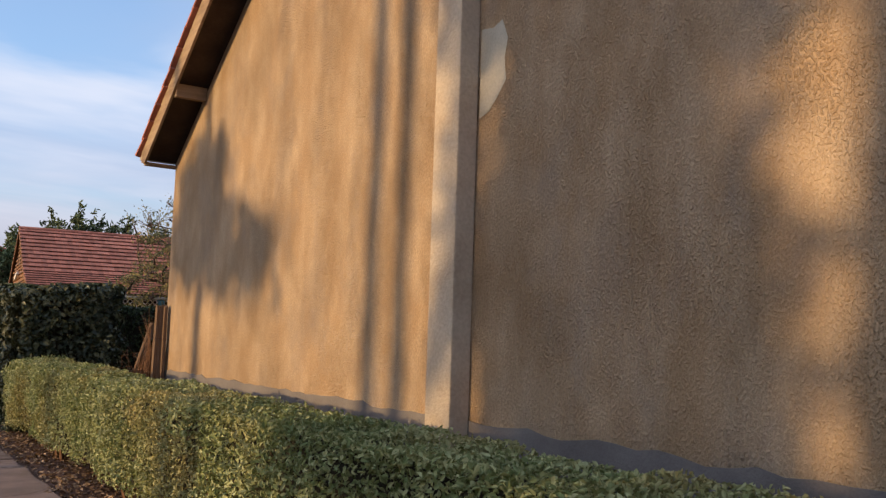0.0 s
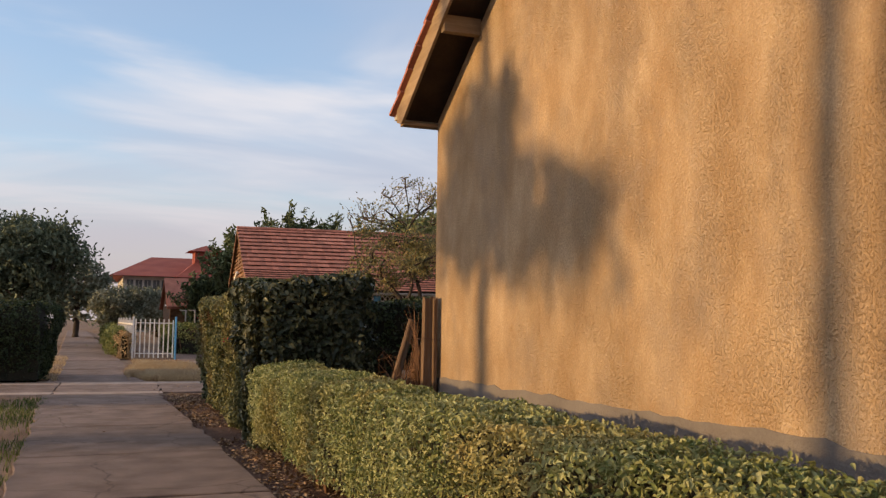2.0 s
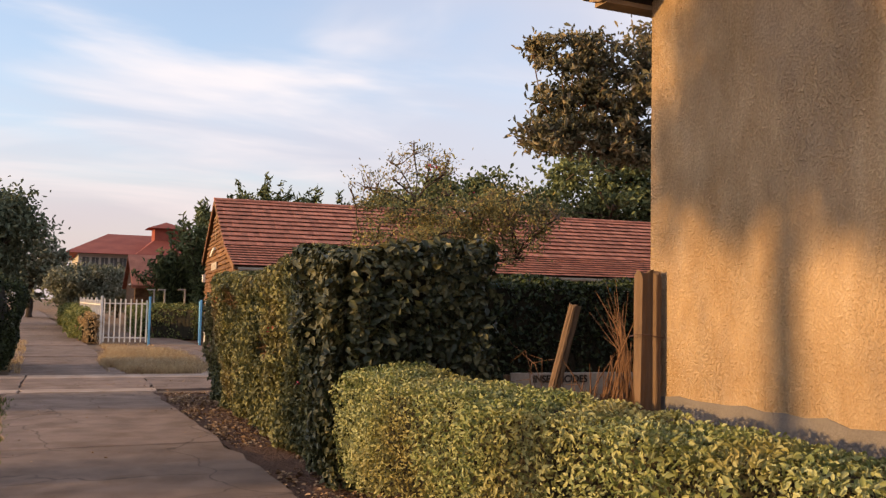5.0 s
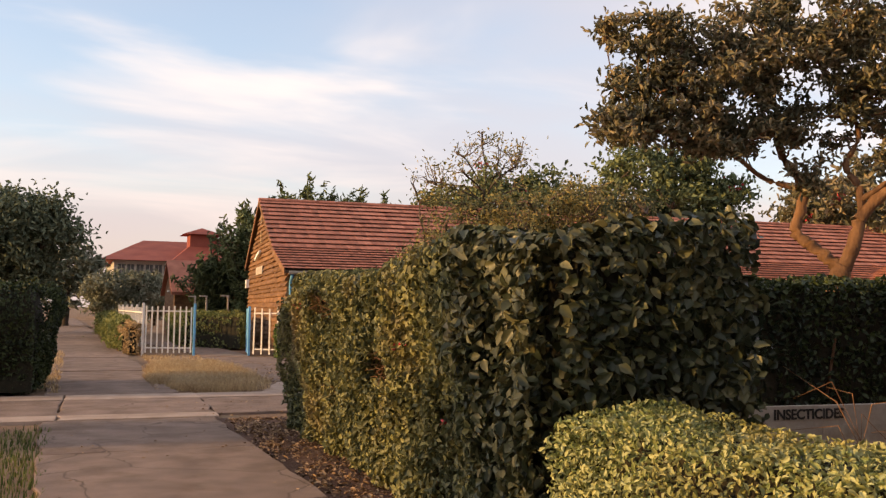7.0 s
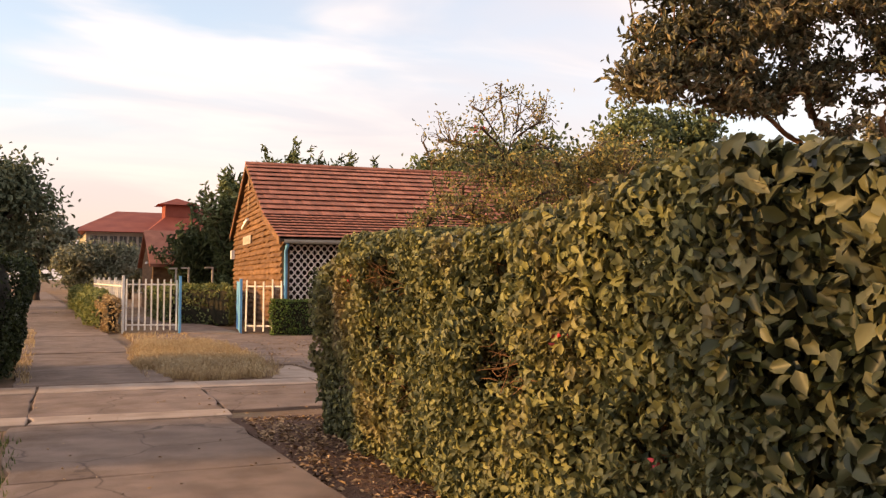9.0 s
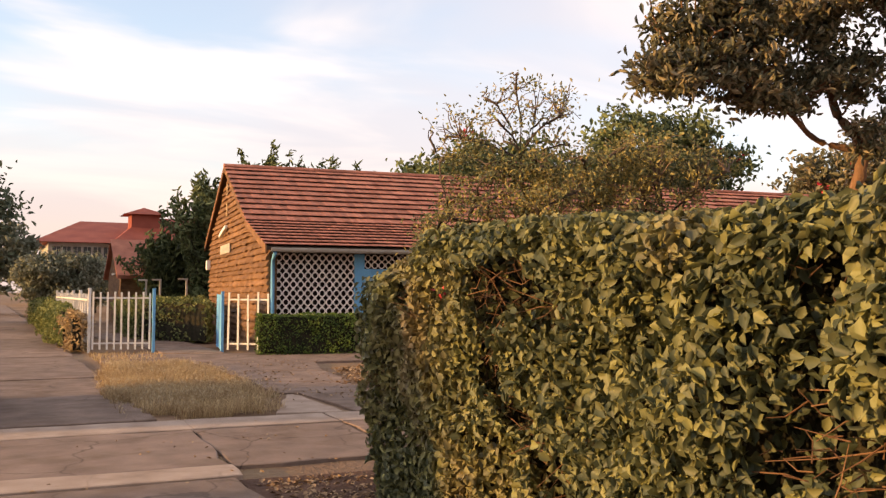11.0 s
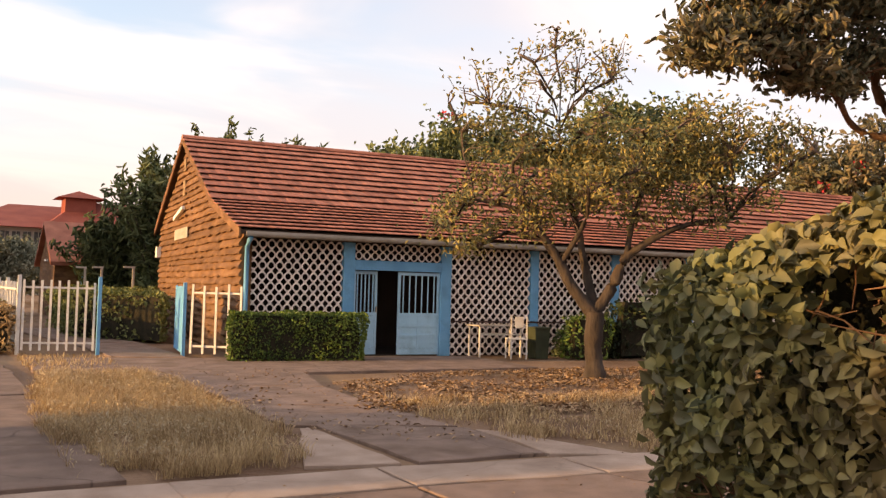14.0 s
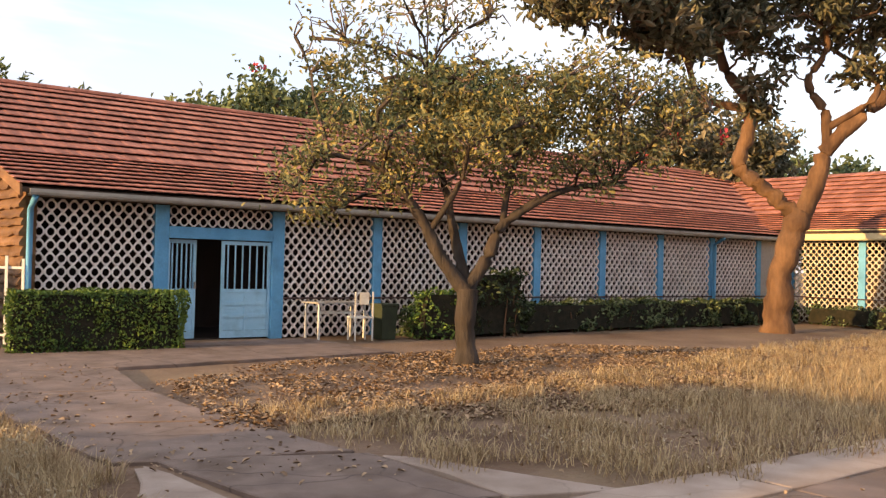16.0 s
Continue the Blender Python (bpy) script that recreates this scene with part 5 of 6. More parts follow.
def yellow_tree():
    limbs = [
        [((0, 0, -0.1), 0.22), ((0.02, 0.0, 0.25), 0.165), ((-0.02, 0.0, 0.7), 0.15), ((0, 0, 1.15), 0.17)],
        [((0, 0, 1.1), 0.13), ((-0.35, 0.2, 1.6), 0.10), ((-0.75, 0.35, 2.3), 0.075), ((-1.3, 0.5, 2.9), 0.045), ((-2.2, 0.9, 3.1), 0.02)],
        [((0, 0, 1.1), 0.11), ((0.05, 0.3, 1.8), 0.085), ((0.0, 0.5, 2.6), 0.06), ((-0.3, 0.6, 3.6), 0.03), ((-0.5, 0.5, 4.6), 0.012)],
        [((0, 0, 1.12), 0.12), ((0.3, -0.15, 1.7), 0.095), ((0.5, -0.3, 2.2), 0.075), ((1.2, -0.8, 2.7), 0.05), ((2.2, -1.3, 2.9), 0.02)],
        [((0.45, -0.25, 2.1), 0.06), ((0.7, -0.2, 2.9), 0.045), ((0.9, -0.4, 3.8), 0.022)],
        [((-0.55, 0.3, 2.0), 0.055), ((-0.5, -0.3, 2.7), 0.04), ((-0.9, -0.9, 3.2), 0.02)],
    ]
    crowns = [((-1.5, 0.9, 3.0), (1.3, 1.2, 0.7)), ((0.1, 0.0, 3.5), (1.6, 1.5, 0.85)), ((1.4, -0.9, 3.35), (1.2, 1.2, 0.75)), ((0.4, -0.3, 4.2), (1.5, 1.3, 0.5)),
              ((-0.4, 0.5, 5.1), (1.4, 1.1, 0.75)), ((-1.2, 0.9, 4.4), (1.0, 0.9, 0.7)), ((-1.5, 1.3, 5.0), (1.0, 0.9, 0.7)), ((-2.2, 1.2, 2.55), (0.8, 0.8, 0.4)), ((2.3, -1.4, 3.5), (0.7, 0.8, 0.6)), ((-0.2, 0.4, 5.8), (1.2, 1.0, 0.6)), ((2.2, -1.4, 3.95), (1.0, 1.0, 0.5)), ((1.2, -0.8, 4.1), (1.1, 1.1, 0.5)), ((0.5, -0.3, 3.4), (1.6, 1.4, 0.6)), ((-0.9, 0.5, 3.7), (1.3, 1.2, 0.6)), ((1.7, -1.3, 4.5), (1.1, 1.1, 0.5)), ((2.6, -1.9, 4.2), (0.8, 0.8, 0.5))]
    tree("yellowing_tree", (10.2, 30.95, 0), limbs, crowns, 0.092, 0.46, 36, M["bark"], M["leaf_tree"], "small spreading tree with yellowing dry leaves", 71, twigs=52, clumps=620, spread=0.19, bare=110, split=True)


def tall_tree():
    r = (0.474, -0.883)
    limbs = [
        [((0, 0, -0.15), 0.46), (off(r, 0.0, 0.3), 0.36), (off(r, 0.05, 1.4), 0.30), (off(r, 0.25, 2.4), 0.28), (off(r, 0.5, 3.1), 0.30)],
        [(off(r, 0.45, 2.9), 0.24), (off(r, -0.3, 3.6), 0.21), (off(r, -1.0, 4.2), 0.20), (off(r, -0.85, 5.0), 0.18), (off(r, -0.75, 5.8), 0.16), (off(r, -1.5, 7.0), 0.13), (off(r, -1.6, 8.4), 0.10), ((-1.6, 1.5, 10.5), 0.05)],
        [(off(r, -0.75, 5.7), 0.12), (off(r, -2.0, 6.1), 0.09), ((-3.2, 0.9, 6.7), 0.07), ((-5.2, 0.8, 7.1), 0.045), ((-7.4, 0.7, 7.2), 0.02)],
        [(off(r, 0.5, 2.95), 0.25), (off(r, 0.9, 4.0), 0.21), (off(r, 1.1, 4.7), 0.20), (off(r, 2.2, 5.8), 0.18), (off(r, 3.2, 6.6), 0.14), (off(r, 3.6, 8.5), 0.09), ((3.0, -3.0, 10.5), 0.04)],
        [(off(r, 1.05, 4.6), 0.14), (off(r, 1.0, 5.6), 0.12), (off(r, 0.6, 6.4), 0.10), (off(r, 1.0, 7.6), 0.08), ((0.5, 1.0, 10.5), 0.03)],
        [(off(r, 3.0, 6.4), 0.10), (off(r, 4.6, 7.0), 0.07), (off(r, 6.4, 7.8), 0.03)],
        [(off(r, 1.1, 5.2), 0.10), (off(r, 2.2, 6.2), 0.08), ((2.6, 0.6, 8.2), 0.05)],
    ]
    crowns = [((-7.5, 0.7, 7.3), (1.6, 1.5, 0.7)), ((-5.6, 0.8, 8.3), (2.1, 2.0, 1.0)), ((-3.6, 0.6, 9.5), (2.3, 2.2, 1.3)), ((-1.2, 0.6, 10.3), (2.6, 2.6, 1.5)), ((1.8, -1.2, 9.8), (2.8, 2.8, 1.8)),
              ((3.6, -4.2, 9.0), (2.4, 2.6, 1.6)), ((0.3, 0.2, 11.8), (3.6, 3.8, 1.4)), ((-4.6, 0.4, 7.0), (1.2, 1.2, 0.45)), ((2.6, -2.0, 7.9), (1.3, 1.3, 0.6)), ((-2.6, 1.2, 8.0), (1.5, 1.5, 0.6)), ((-6.2, 0.9, 7.3), (1.5, 1.5, 0.6)), ((-6.5, 0.7, 9.0), (1.4, 1.4, 0.8)), ((-4.8, 0.6, 10.5), (1.8, 1.8, 0.9)),
              ((-0.2, 0.2, 7.9), (1.9, 1.9, 0.7)), ((-0.4, 0.4, 6.2), (0.9, 0.9, 0.6)), ((1.6, -1.6, 6.9), (1.3, 1.3, 0.6)), ((1.0, -1.6, 8.7), (2.0, 2.0, 0.9)), ((-2.4, 0.4, 7.4), (1.5, 1.5, 0.5)),
              ((3.4, -4.2, 7.6), (1.6, 1.6, 0.7)), ((-4.2, 0.8, 6.9), (1.5, 1.5, 0.4)), ((-6.6, 1.0, 10.4), (1.3, 1.3, 0.8))]
    tree("tall_tree", (22.6, 32.3, 0), limbs, crowns, 0.25, 0.40, 40, M["bark_orange"], M["leaf_big"], "tall spreading tree with orange flaking bark and drooping leaves", 72, twigs=120, clumps=780, spread=0.25, thin=0.03, droop=0.08, split=True)


def bushy_tree(name, base, height, radius, leaf, per, clumps, leaf_mat, label, seed, flowers=0, spike=False, wide=0.5):
    h, r = height, radius
    limbs = [[((0, 0, -0.1), 0.04 * h), ((0.05, 0, h * 0.25), 0.03 * h), ((0, 0.1, h * 0.5), 0.02 * h), ((0.1, 0, h * 0.85), 0.006 * h)]]
    for k in range(4):
        c = 1.57 * k + seed
        limbs.append([((0, 0, h * (0.22 + 0.05 * k)), 0.02 * h), ((math.cos(c) * r * 0.4, math.sin(c) * r * 0.4, h * (0.42 + 0.05 * k)), 0.013 * h), ((math.cos(c) * r * 0.8, math.sin(c) * r * 0.8, h * (0.55 + 0.06 * k)), 0.004 * h)])
    if spike:
        crowns = [((0, 0, h * 0.5), (r * 0.9, r * 0.9, h * 0.42)), ((0, 0, h * 0.78), (r * 0.45, r * 0.45, h * 0.24)), ((r * 0.5, 0, h * 0.6), (r * 0.4, r * 0.4, h * 0.3)), ((-r * 0.5, 0.2, h * 0.55), (r * 0.4, r * 0.4, h * 0.28))]
    else:
        crowns = [((0, 0, h * 0.62), (r * 0.9, r * 0.9, h * 0.34)), ((-r * 0.45, r * 0.2, h * 0.55), (r * 0.6, r * 0.6, h * 0.27)), ((r * 0.5, -r * 0.2, h * 0.6), (r * 0.55, r * 0.55, h * 0.28)), ((0, 0, h * 0.35), (r * 0.8, r * 0.8, h * 0.2))]
    return tree(name, base, limbs, crowns, leaf, wide, per, M["bark"], leaf_mat, label, seed, twigs=24, clumps=clumps, spread=0.09 * r + 0.12, flowers=flowers)


def feathery_tree(base, height, radius, stems, label, seed):
    """A clump of thin arching stems, each feathered with long narrow leaves."""
    root = thing("feathery_tree", base, label, "tree")
    g = np.random.default_rng(seed)
    at, out = [], []
    for _ in range(stems):
        c, k = g.uniform(0, 6.283), g.uniform(0.15, 1.0)
        h = height * g.uniform(0.82, 1.04) * (1.05 - 0.25 * k)
        d = Vector((math.cos(c), math.sin(c), 0))
        path = []
        for q in range(9):
            u = q / 8
            p = d * (0.25 * k + radius * k * u ** 1.8) + Vector((0, 0, h * (u - 0.10 * k * u ** 4) - 0.05))
            path.append((p, 0.045 * (1 - 0.85 * u)))
        for _ in range(130):
            u = g.uniform(0.18, 1.0)
            a, b = path[int(u * 7.999)][0], path[int(u * 7.999) + 1][0]
            p = a.lerp(b, u * 7.999 - int(u * 7.999))
            w = g.normal(size=3) * (0.09 + 0.28 * (1 - u))
            at.append((p.x + w[0], p.y + w[1], p.z + w[2]))
            out.append((w[0] + d.x * 0.2, w[1] + d.y * 0.2, 0.1))
        v, f = tube_data([path], 5)
        raw("stem", v, f, M["bark"], root)
    leaves("crown", at, out, 0.36, 0.22, M["leaf_far"], root, seed + 1, flat=0.2, kind="stuff")
    return root


yellow_tree()
tall_tree()
bushy_tree("dark_tree", (-4.0, 54.0, 0), 7.3, 3.9, 0.24, 100, 300, M["leaf_haze"], "large dark evergreen tree beside the footpath", 81)
bushy_tree("dark_tree", (-8.0, 62.0, 0), 7.6, 4.0, 0.26, 80, 200, M["leaf_haze"], "dark evergreen tree beyond the side hedge", 82)
bushy_tree("thorny_tree", (-0.8, 78.0, 0), 6.2, 2.6, 0.4, 26, 130, M["leaf_grey"], "pinkish grey open-crowned tree far along the path", 83)
bushy_tree("grey_shrub", (2.6, 74.0, 0), 4.2, 2.6, 0.24, 80, 150, M["leaf_grey"], "pale grey-green shrub beside the far path", 84)
bushy_tree("grey_shrub", (5.4, 82.0, 0), 4.0, 2.8, 0.24, 80, 150, M["leaf_grey"], "pale grey-green shrub before the far hall", 85)
feathery_tree((7.8, 54.0, 0), 6.7, 2.5, 64, "feathery green clump of arching stems behind the gable", 86)
feathery_tree((6.3, 56.5, 0), 4.5, 1.9, 44, "feathery green clump of arching stems behind the yard", 87)
for i, (x, y, h) in enumerate(((9.6, 55.5, 8.3), (11.4, 56.5, 8.9), (13.4, 56.0, 8.6), (15.4, 56.2, 8.2))):
    feathery_tree((x, y, 0), h * 0.945, 2.0, 60, "feathery arching stem tops above the roof ridge", 88 + i)
bushy_tree("flame_tree", (20.6, 53.0, 0), 9.9, 4.6, 0.32, 70, 280, M["leaf_far"], "broad dark tree with scarlet blossom behind the roof", 95, flowers=14)
bushy_tree("flame_tree", (37.0, 44.0, 0), 10.0, 4.8, 0.34, 70, 240, M["leaf_big"], "broad dark tree with scarlet blossom behind the wing", 96, flowers=18)
bushy_tree("flame_tree", (31.2, 54.0, 0), 12.2, 5.2, 0.34, 70, 330, M["leaf_far"], "dark spreading tree with few red blossoms behind the roof", 97, flowers=8)
bushy_tree("far_tree", (52.0, 44.0, 0), 9.0, 5.0, 0.4, 50, 170, M["leaf_far"], "dark far tree beyond the wing", 98)

# trees on the sunny side of the path, whose shade falls on the ochre wall
def shade_tree(base, trunks, crowns, seed, clumps, per, label):
    limbs = [[((x, y, -0.1), r), ((x, y + 0.03, 2.5), r * 0.95), ((x + 0.02, y, 5.0), r * 0.9), ((x, y, 8.5), r * 0.6)] for x, y, r in trunks]
    tree("unseen_roadside_tree", base, limbs, crowns, 0.26, 0.5, per, M["bark"], M["leaf_far"], label, seed, twigs=14, clumps=clumps, spread=0.3)


shade_tree((-9, 7.22, 0), [(0, 0.1, 0.11), (0.3, -0.36, 0.11)], [((0, 0, 10.0), (1.6, 1.6, 1.0))], 111, 60, 40, "slender twin-trunked roadside tree")
shade_tree((-9, 11.27, 0), [(0, 0, 0.11)], [((0, 0.1, 4.65), (0.4, 0.75, 0.55)), ((0, -1.35, 3.98), (0.4, 0.42, 0.3)), ((0, -0.5, 4.0), (0.4, 0.45, 0.3)), ((0, 0.5, 4.2), (0.4, 0.3, 0.4))], 112, 130, 15, "slender roadside tree with a low loose crown")
shade_tree((-9, 4.22, 0), [(0, -1.0, 0.22)], [((0, 0.75, 5.4), (1.4, 0.95, 2.2)), ((0, 0.8, 3.2), (1.2, 0.95, 1.0)), ((0, -0.5, 6.3), (1.4, 1.2, 1.3)), ((0, -2.6, 6.0), (1.6, 1.4, 1.0)), ((0, -3.2, 3.4), (1.6, 0.7, 1.4))], 113, 420, 60, "broad roadside tree with a dense crown")

# two more trees, out of view, added to block sun from the tall hedge
bushy_tree("unseen_roadside_tree", (-9, 15.4, 0), 4.1, 1.5, 0.18, 11, 80, M["leaf_far"], "unseen low spreading tree added to shade the tall hedge", 115)
bushy_tree("unseen_roadside_tree", (-9, 21.2, 0), 3.3, 0.95, 0.16, 60, 150, M["leaf_far"], "unseen young low-crowned tree added to shade the hedge end", 114)

# ---- far buildings ----
def cottage():
    root = thing("cottage", (4.4, 60.0, 0), "small far cottage with brown boards and red tile roof", "house")
    part("wall", prism([(-2.6, 0), (2.6, 0), (2.6, 2.2), (0, 3.7), (-2.6, 2.2)], "x", 0, 9), M["plank"], root)
    part("roof", prism([(-3.0, 2.05), (0, 3.8), (3.0, 2.05), (3.0, 2.2), (0, 3.95), (-3.0, 2.2)], "x", -0.2, 9.3), M["tile_stuff"], root, "red tile roof")
    part("door", boxed(1.2, 2.1, -2.66, -2.61, 0, 2.0), M["far_glass"], root, "dark doorway")
    part("lamp", boxed(-0.08, -0.01, -0.4, 0.4, 2.25, 2.34), M["white_paint"], root, "white tube lamp")
    part("post", boxed(1.0, 1.12, -2.75, -2.63, 0, 2.1), M["blue"], root)


def far_hall():
    root = thing("hall", (8.6, 112.0, 0), "large far two-storey hall with hipped red roofs and a lantern turret", "building")
    part("wall", boxed(-5.0, 40, 0, 20, 0, 6.4), M["far_wall"], root, "pale plastered wall")
    rf = bmesh.new()
    lo = [rf.verts.new(p) for p in ((-6.5, -1.5, 6.3), (41, -1.5, 6.3), (41, 21, 6.3), (-6.5, 21, 6.3))]
    hi = [rf.verts.new(p) for p in ((-1.5, 9, 9.1), (36, 9, 9.1))]
    for q in ((lo[0], lo[1], hi[1], hi[0]), (lo[1], lo[2], hi[1]), (lo[2], lo[3], hi[0], hi[1]), (lo[3], lo[0], hi[0]), (lo[3], lo[2], lo[1], lo[0])):
        rf.faces.new(q)
    part("roof", rf, M["far_roof"], root, "hipped red roof")
    r2 = bmesh.new()
    lo = [r2.verts.new(p) for p in ((0.5, -3, 6.2), (30, -3, 6.2), (30, 14, 6.2), (0.5, 14, 6.2))]
    hi = [r2.verts.new(p) for p in ((4.4, 3.5, 9.3), (26, 3.5, 9.3))]
    for q in ((lo[0], lo[1], hi[1], hi[0]), (lo[1], lo[2], hi[1]), (lo[2], lo[3], hi[0], hi[1]), (lo[3], lo[0], hi[0]), (lo[3], lo[2], lo[1], lo[0])):
        r2.faces.new(q)
    part("roof", r2, M["far_roof"], root, "higher hipped red roof")
    part("turret", boxed(2.9, 5.7, 1, 4, 7.6, 9.5), M["far_roof"], root, "lantern turret")
    r3 = bmesh.new()
    lo = [r3.verts.new(p) for p in ((2.1, 0.3, 9.45), (6.5, 0.3, 9.45), (6.5, 4.7, 9.45), (2.1, 4.7, 9.45))]
    tip = r3.verts.new((4.3, 2.5, 10.3))
    for i in range(4):
        r3.faces.new((lo[i], lo[(i + 1) % 4], tip))
    r3.faces.new(lo[::-1])
    part("roof", r3, M["far_roof"], root, "red turret roof")
    for k in range(14):
        w = part("window", boxed(-4.6 + k * 0.95, -3.9 + k * 0.95, -0.06, -0.01, 4.6, 5.9), M["far_glass"], root)
        part("mullion", boxed(-4.27 + k * 0.95, -4.22 + k * 0.95, -0.10, -0.062, 4.6, 5.9), M["far_wall"], w)


cottage()
far_hall()

# ---- small things ----
def corner_fence():
    root = thing("brushwood_fence", (3.0, 11.5, 0), "broken fence of split posts and dry brushwood", "fence")
    g = np.random.default_rng(51)
    for (x, y, w, d, h, tx, ty) in ((0.035, -0.22, 0.05, 0.05, 1.74, 0, 0.5), (0.105, -0.265, 0.024, 0.04, 1.73, 0, 0), (-0.10, 1.0, 0.042, 0.042, 1.58, 0, 15.8)):
        # grooved all round, with a splintered top
        sides, rows = 18, 14
        groove = [1 + (g.uniform(-0.20, -0.06) if q % 3 == 1 else g.uniform(-0.02, 0.10)) for q in range(sides)]
        tip = [h - abs(g.normal()) * 0.035 for _ in range(sides)]
        verts, faces = [], []
        for k in range(rows):
            u = k / (rows - 1)
            for q in range(sides):
                c = 2 * math.pi * (q + 0.4 * u) / sides
                sq = 1 / max(abs(math.cos(c)), abs(math.sin(c))) ** 0.6
                r = groove[q] * sq * (1.05 - 0.10 * u) * (1 + wobble((q, u * 6, h), 1.0, 0.06))
                verts.append((math.cos(c) * w * r, math.sin(c) * d * r, -0.05 + u * (tip[q] + 0.05)))
            if k:
                s0 = (k - 1) * sides
                faces += [(s0 + q, s0 + (q + 1) % sides, s0 + sides + (q + 1) % sides, s0 + sides + q) for q in range(sides)]
        faces += [tuple(range(sides))[::-1], tuple(range((rows - 1) * sides, rows * sides))]
        ob = raw("split_post", verts, faces, M["post"], root, "weathered split wooden post")
        ob.matrix_local = pose(x, y, 0, -tx, ty, 0)
    # wire bands round the corner post
    for z in (0.62, 1.32):
        v, f = tube_data([[((0.06 + 0.115 * math.cos(c), -0.235 + 0.09 * math.sin(c), z + 0.01 * math.sin(2 * c)), 0.003) for c in [math.pi * q / 8 for q in range(17)]]], 5)
        raw("wire_band", v, f, M["pipe"], root, "rusty wire band")
    # a bundle fanned out on the ground and bound against the post
    paths = []
    for k in range(520):
        u = g.uniform() ** 1.4
        x, y = -0.02 + g.normal() * 0.07, -0.13 + 0.85 * u
        z1 = (0.55 + 0.75 * g.uniform()) * (1.0 - 0.25 * u)
        end = Vector((0.0 + g.normal() * 0.035, -0.15 + 0.75 * u * g.uniform() + g.normal() * 0.03, z1))
        mid = Vector((x, y, 0)).lerp(end, 0.5) + Vector((g.normal() * 0.06, g.normal() * 0.07, -0.05 + g.normal() * 0.06))
        paths.append([((x, y, 0.0), 0.006), (mid, 0.0055), (end, 0.002)])
    for k in range(130):
        x, y, z = -0.03 + g.normal() * 0.06, -0.1 + 0.5 * g.uniform(), g.uniform(0.25, 0.95)
        e = Vector(g.normal(size=3)) * 0.16
        paths.append([((x, y, z), 0.004), (Vector((x, y, z)) + e * 0.5 + Vector((0, 0, 0.02)), 0.0035), (Vector((x, y, z)) + e, 0.0015)])
    for k in range(26):
        y, z = -0.14 + g.normal() * 0.02, g.uniform(1.15, 1.4)
        paths.append([((-0.01, y, z - 0.25), 0.004), ((-0.02, y + 0.05, z), 0.003), ((-0.03 + g.normal() * 0.04, y + abs(g.normal()) * 0.16, z + g.uniform(0.05, 0.35)), 0.0012)])
    for k in range(34):
        y = g.uniform(0.3, 1.5)
        x, z = 0.15 + g.normal() * 0.15, g.uniform(0.3, 1.05)
        dy = g.uniform(0.2, 0.7) * (1 if g.uniform() < 0.5 else -1)
        paths.append([((x, y, max(0.05, z - 0.3)), 0.004), ((x + g.normal() * 0.06, y + dy * 0.5, z + 0.1), 0.003), ((x + g.normal() * 0.1, y + dy, z + g.normal() * 0.1), 0.001)])
    v, f = tube_data(paths, 4)
    tagged(raw("brushwood", v, f, M["brush"], root, "tangled dry reddish brushwood"), kind="stuff")


def notice():
    root = thing("notice_board", (4.3, 14.2, 0), "low weathered board lettered INSECTICIDES before the hedge", "sign", turn=-4)
    part("board", boxed(-0.58, 0.95, -0.012, 0.012, 0.6, 0.86, 0.004), M["sign"], root)
    for x in (-0.6, 0.8):
        part("stake", boxed(x - 0.03, x + 0.03, 0.014, 0.06, -0.1, 0.84), M["post"], root)
    cu = bpy.data.curves.new("lettering", "FONT")
    cu.body, cu.size, cu.extrude = "INSECTICIDES", 0.094, 0.002
    cu.offset = 0.0025
    tmp = new("lettering", cu)
    dg = bpy.context.evaluated_depsgraph_get()
    me = bpy.data.meshes.new_from_object(tmp.evaluated_get(dg))
    bpy.data.objects.remove(tmp)
    me.materials.clear()
    ob = finish("lettering", me, M["ink"], root, "black painted lettering")
    ob.matrix_local = pose(-0.355, -0.017, 0.77, 90, 0, 0)
    for i, (a, b) in enumerate(((-0.35, -0.1), (-0.05, 0.3), (0.36, 0.62))):
        part("faded_word", boxed(a + 0.10, b + 0.10, -0.017, -0.0125, 0.655, 0.72), M["gutter"], root)


def garden_table():
    root = thing("garden_table", (11.25, 35.75, 0), "thin white metal garden table by the lattice", "table")
    part("tabletop", boxed(-0.62, 0.62, -0.28, 0.28, 0.70, 0.73, 0.006), M["gutter"], root)
    for x in (-0.55, 0.55):
        for y in (-0.22, 0.22):
            part("leg", boxed(x - 0.018, x + 0.018, y - 0.018, y + 0.018, 0, 0.698), M["white_metal"], root)
    for y in (-0.22, 0.22):
        part("stretcher", boxed(-0.53, 0.53, y - 0.012, y + 0.012, 0.5, 0.53), M["white_metal"], root)


def garden_chair(x, y, turn):
    root = thing("garden_chair", (x, y, 0), "white metal garden chair with a narrow backrest by the lattice", "chair", turn=turn)
    part("seat", boxed(-0.2, 0.2, -0.2, 0.2, 0.43, 0.46, 0.008), M["white_metal"], root)
    for sx in (-0.18, 0.18):
        part("leg", boxed(sx - 0.014, sx + 0.014, -0.194, -0.166, 0, 0.43), M["white_metal"], root)
        part("back_leg", boxed(sx - 0.014, sx + 0.014, 0.166, 0.194, 0, 0.95), M["white_metal"], root)
    part("backrest", boxed(-0.10, 0.10, 0.17, 0.19, 0.70, 0.94, 0.006), M["white_metal"], root)


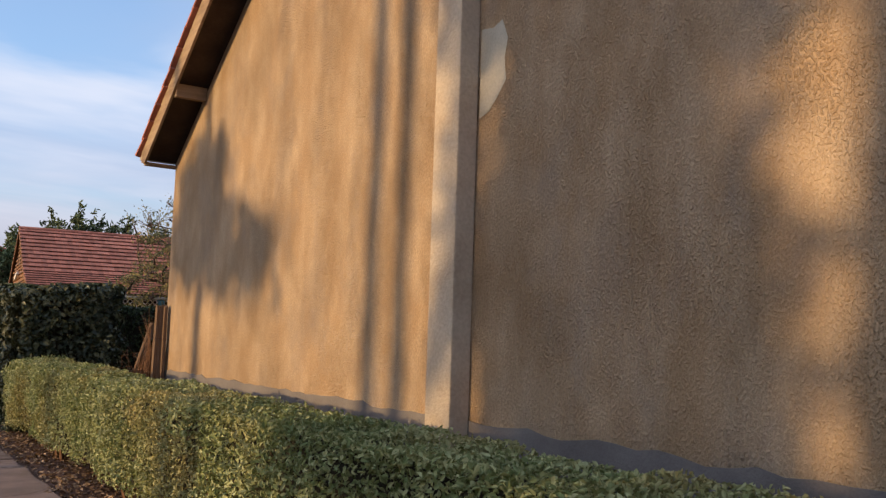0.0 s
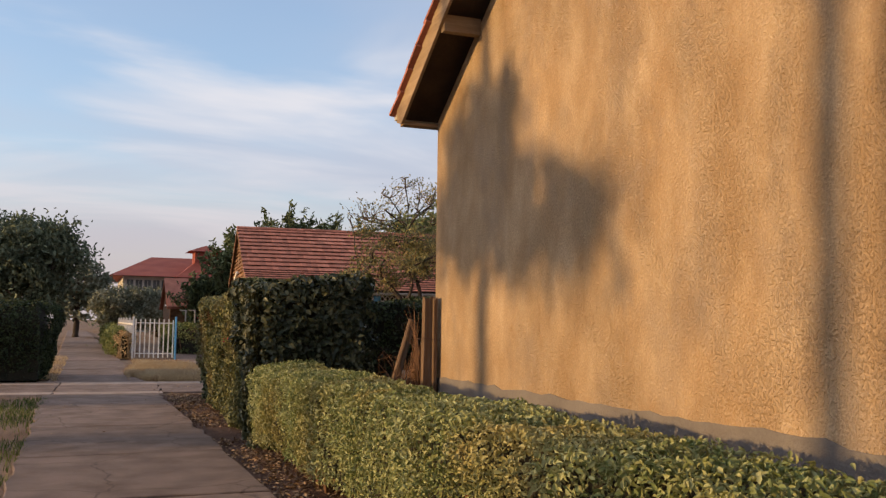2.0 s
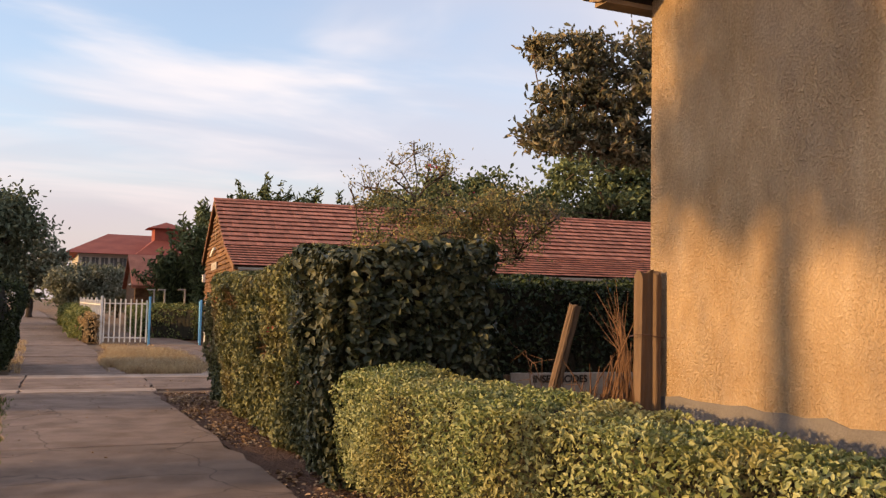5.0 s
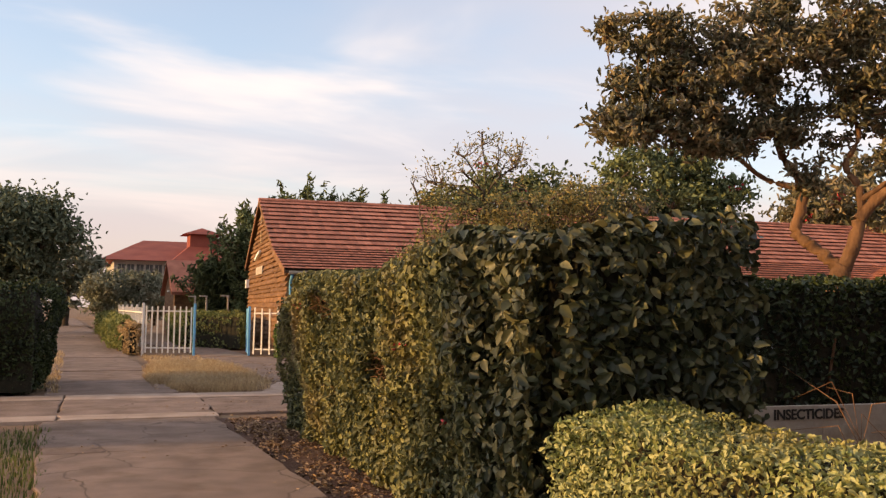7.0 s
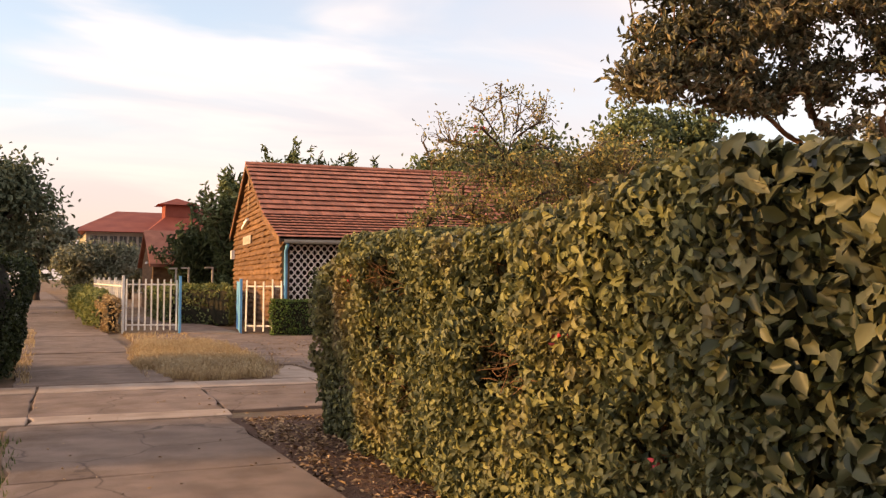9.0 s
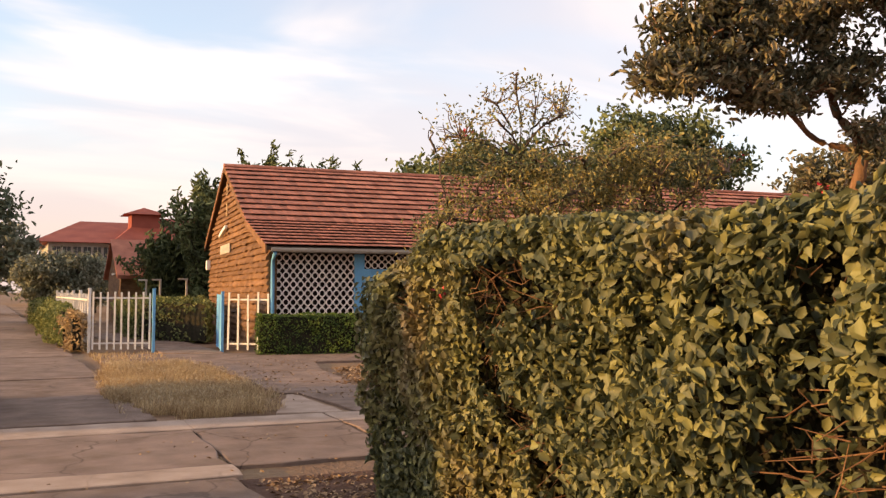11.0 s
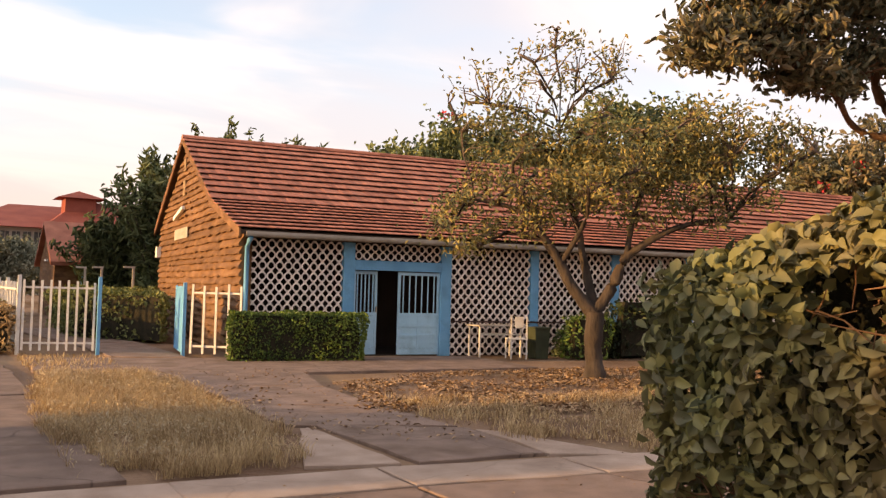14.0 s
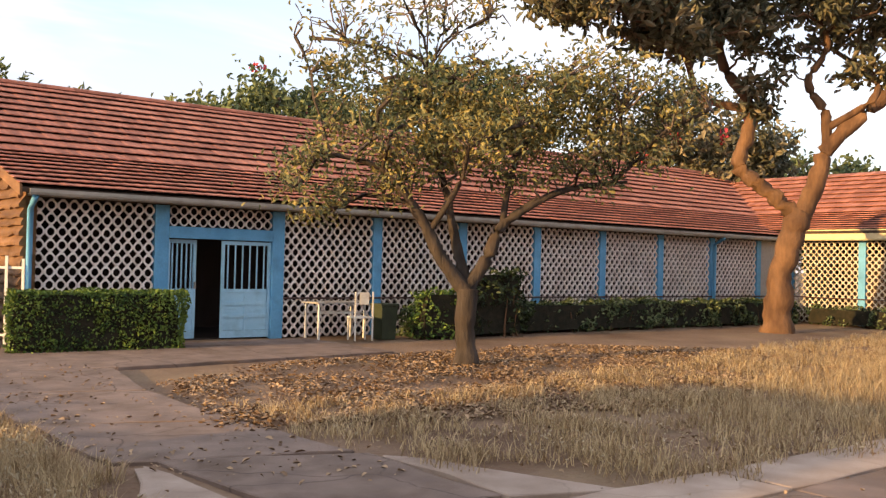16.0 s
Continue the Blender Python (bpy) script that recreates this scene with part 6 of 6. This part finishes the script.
def green_bin():
    root = thing("bin", (12.05, 35.2, 0), "dark green square litter bin", "bin")
    bm = prism([(-0.17, -0.15), (0.17, -0.15), (0.17, 0.15), (-0.17, 0.15)], "z", 0, 0.66)
    for v in bm.verts:
        if v.co.z > 0.5:
            v.co.x *= 1.18
            v.co.y *= 1.18
    part("body", bm, M["bin"], root)
    part("lid", boxed(-0.22, 0.22, -0.20, 0.20, 0.662, 0.71, 0.012), M["bin"], root)


corner_fence()
notice()
garden_table()
garden_chair(11.45, 35.2, 165)
green_bin()

for i, (x, y) in enumerate(((5.55, 47.6), (5.0, 50.0), (4.7, 51.5))):
    root = thing("pole", (x, y, 0), "pale metal pole with a short cross arm in the yard", "pole", "yard poles")
    part("shaft", boxed(-0.035, 0.035, -0.035, 0.035, -0.02, 1.9, 0.01), M["gutter"], root)
    part("arm", boxed(-0.3, 0.05, -0.03, 0.03, 1.902, 1.96, 0.008), M["gutter"], root)

# ---- grass and fallen leaves ----
DRY_ISLAND = [(0.95, 25.6), (2.5, 25.4), (3.2, 27.4), (3.2, 29.3), (3.2, 31.4), (2.9, 33.3), (1.5, 33.4), (1.1, 30.0)]
LAWN = [(5.2, 26.5), (6.0, 24.7), (9, 24.2), (14, 23.9), (27, 23.4), (27, 30.5), (17, 30.0), (12, 29.2), (8.0, 28.7), (5.6, 29.2), (5.0, 28.4)]
blades("dry_grass", scatter(DRY_ISLAND, 30000, 1, 0.75, 0.45, 0.6), 0.19, M["grass_dry"], "tall dry straw-coloured grass", 1, lean=1.0, wide=0.0035)
blades("dry_grass", scatter(LAWN, 64000, 2, 1.05, 0.55, 0.7), 0.145, M["grass_dry"], "dry straw-coloured lawn", 2, lean=1.1, wide=0.005)
blades("dry_grass", scatter([(7.6, 24.7), (12, 24.1), (20, 23.8), (20, 27.2), (11, 27.2), (8.6, 26.2)], 9000, 8, 1.2, 0.45, 0.6), 0.27, M["grass_dry"], "tall pale straw tufts along the lawn edge", 8, lean=0.8, wide=0.004)
blades("green_grass", scatter([(-4, 10), (-0.6, 10), (-0.6, 21.8), (-4, 21.8)], 9000, 3, 0.4), 0.09, M["grass_green"], "short green grass beside the footpath", 3, lean=0.6, wide=0.006)
blades("dry_grass", scatter([(-1.4, 28.5), (-0.6, 25.4), (-0.58, 40), (-1.6, 40)], 3500, 4, 0.5), 0.12, M["grass_dry"], "dry grass edge beside the footpath", 4, lean=0.6, wide=0.007)
blades("dry_grass", scatter([(1.47, 33.6), (3.0, 33.8), (3.0, 37.2), (1.47, 37.6)], 1200, 5, 0.7), 0.1, M["grass_dry"], "thin dry grass before the picket fence", 5, lean=0.6)


head_g = np.random.default_rng(41)
for poly, count, tall, seed, label in ((DRY_ISLAND, 5000, 0.17, 6, "pale dry seed heads in the tall grass"), (LAWN, 5000, 0.11, 7, "pale dry seed heads on the lawn")):
    spots = [(x, y, tall * head_g.uniform(0.45, 1.15)) for x, y, z in scatter(poly, count, seed, 0.5, 0.7, 0.5)]
    tagged(leaves("seed_heads", spots, [(0, 0, 1)] * len(spots), 0.035, 0.35, M["grass_pale"], None, seed, flat=0.1), label, "grass", kind="stuff")


def litter(name, poly, count, size, seed, label, clump=0.3):
    at = [(x, y, 0.014 + 0.012 * (i % 3)) for i, (x, y, z) in enumerate(scatter(poly, count, seed, clump, 0.8))]
    ob = leaves(name, at, [(0, 0, 1)] * len(at), size, 0.6, M["litter"], None, seed, flat=0.8, jitter=0.5)
    tagged(ob, label, "leaf litter", kind="stuff")


MULCH = [(1.72, -4), (2.4, -4), (2.4, 13.0), (2.9, 13.3), (3.2, 20.2), (3.3, 21.3), (3.0, 21.6), (1.37, 21.7)]
bm = prism(MULCH, "z", -0.05, 0.010)
tagged(part("flower_bed", bm, M["mulch"]), "dark red earth strip between footpath and hedge", "soil", kind="structure")
litter("fallen_leaves", [(1.62, 2), (2.1, 2), (2.1, 13), (2.0, 17.5), (3.0, 21.4), (1.4, 21.6)], 4200, 0.045, 21, "brown fallen leaves on the red earth strip")
litter("fallen_leaves", [(4.6, 28.2), (9, 26.8), (15, 27.0), (17, 30), (14, 32.6), (8, 32.6), (5.6, 31.4)], 20000, 0.056, 22, "brown fallen leaves under the yellowing tree", 0.5)
litter("fallen_leaves", LAWN, 5000, 0.055, 23, "scattered fallen leaves on the dry lawn", 0.6)
litter("fallen_leaves", [(3.2, 26), (5, 26), (5.5, 34), (3.2, 34)], 700, 0.05, 24, "few fallen leaves on the side path", 0.6)
litter("fallen_leaves", [(-0.6, 14), (6.5, 22.0), (20, 21.4), (20, 23.6), (6, 25.0), (-0.6, 25.2)], 900, 0.035, 25, "specks of dry leaf and dirt on the cross path", 0.7)
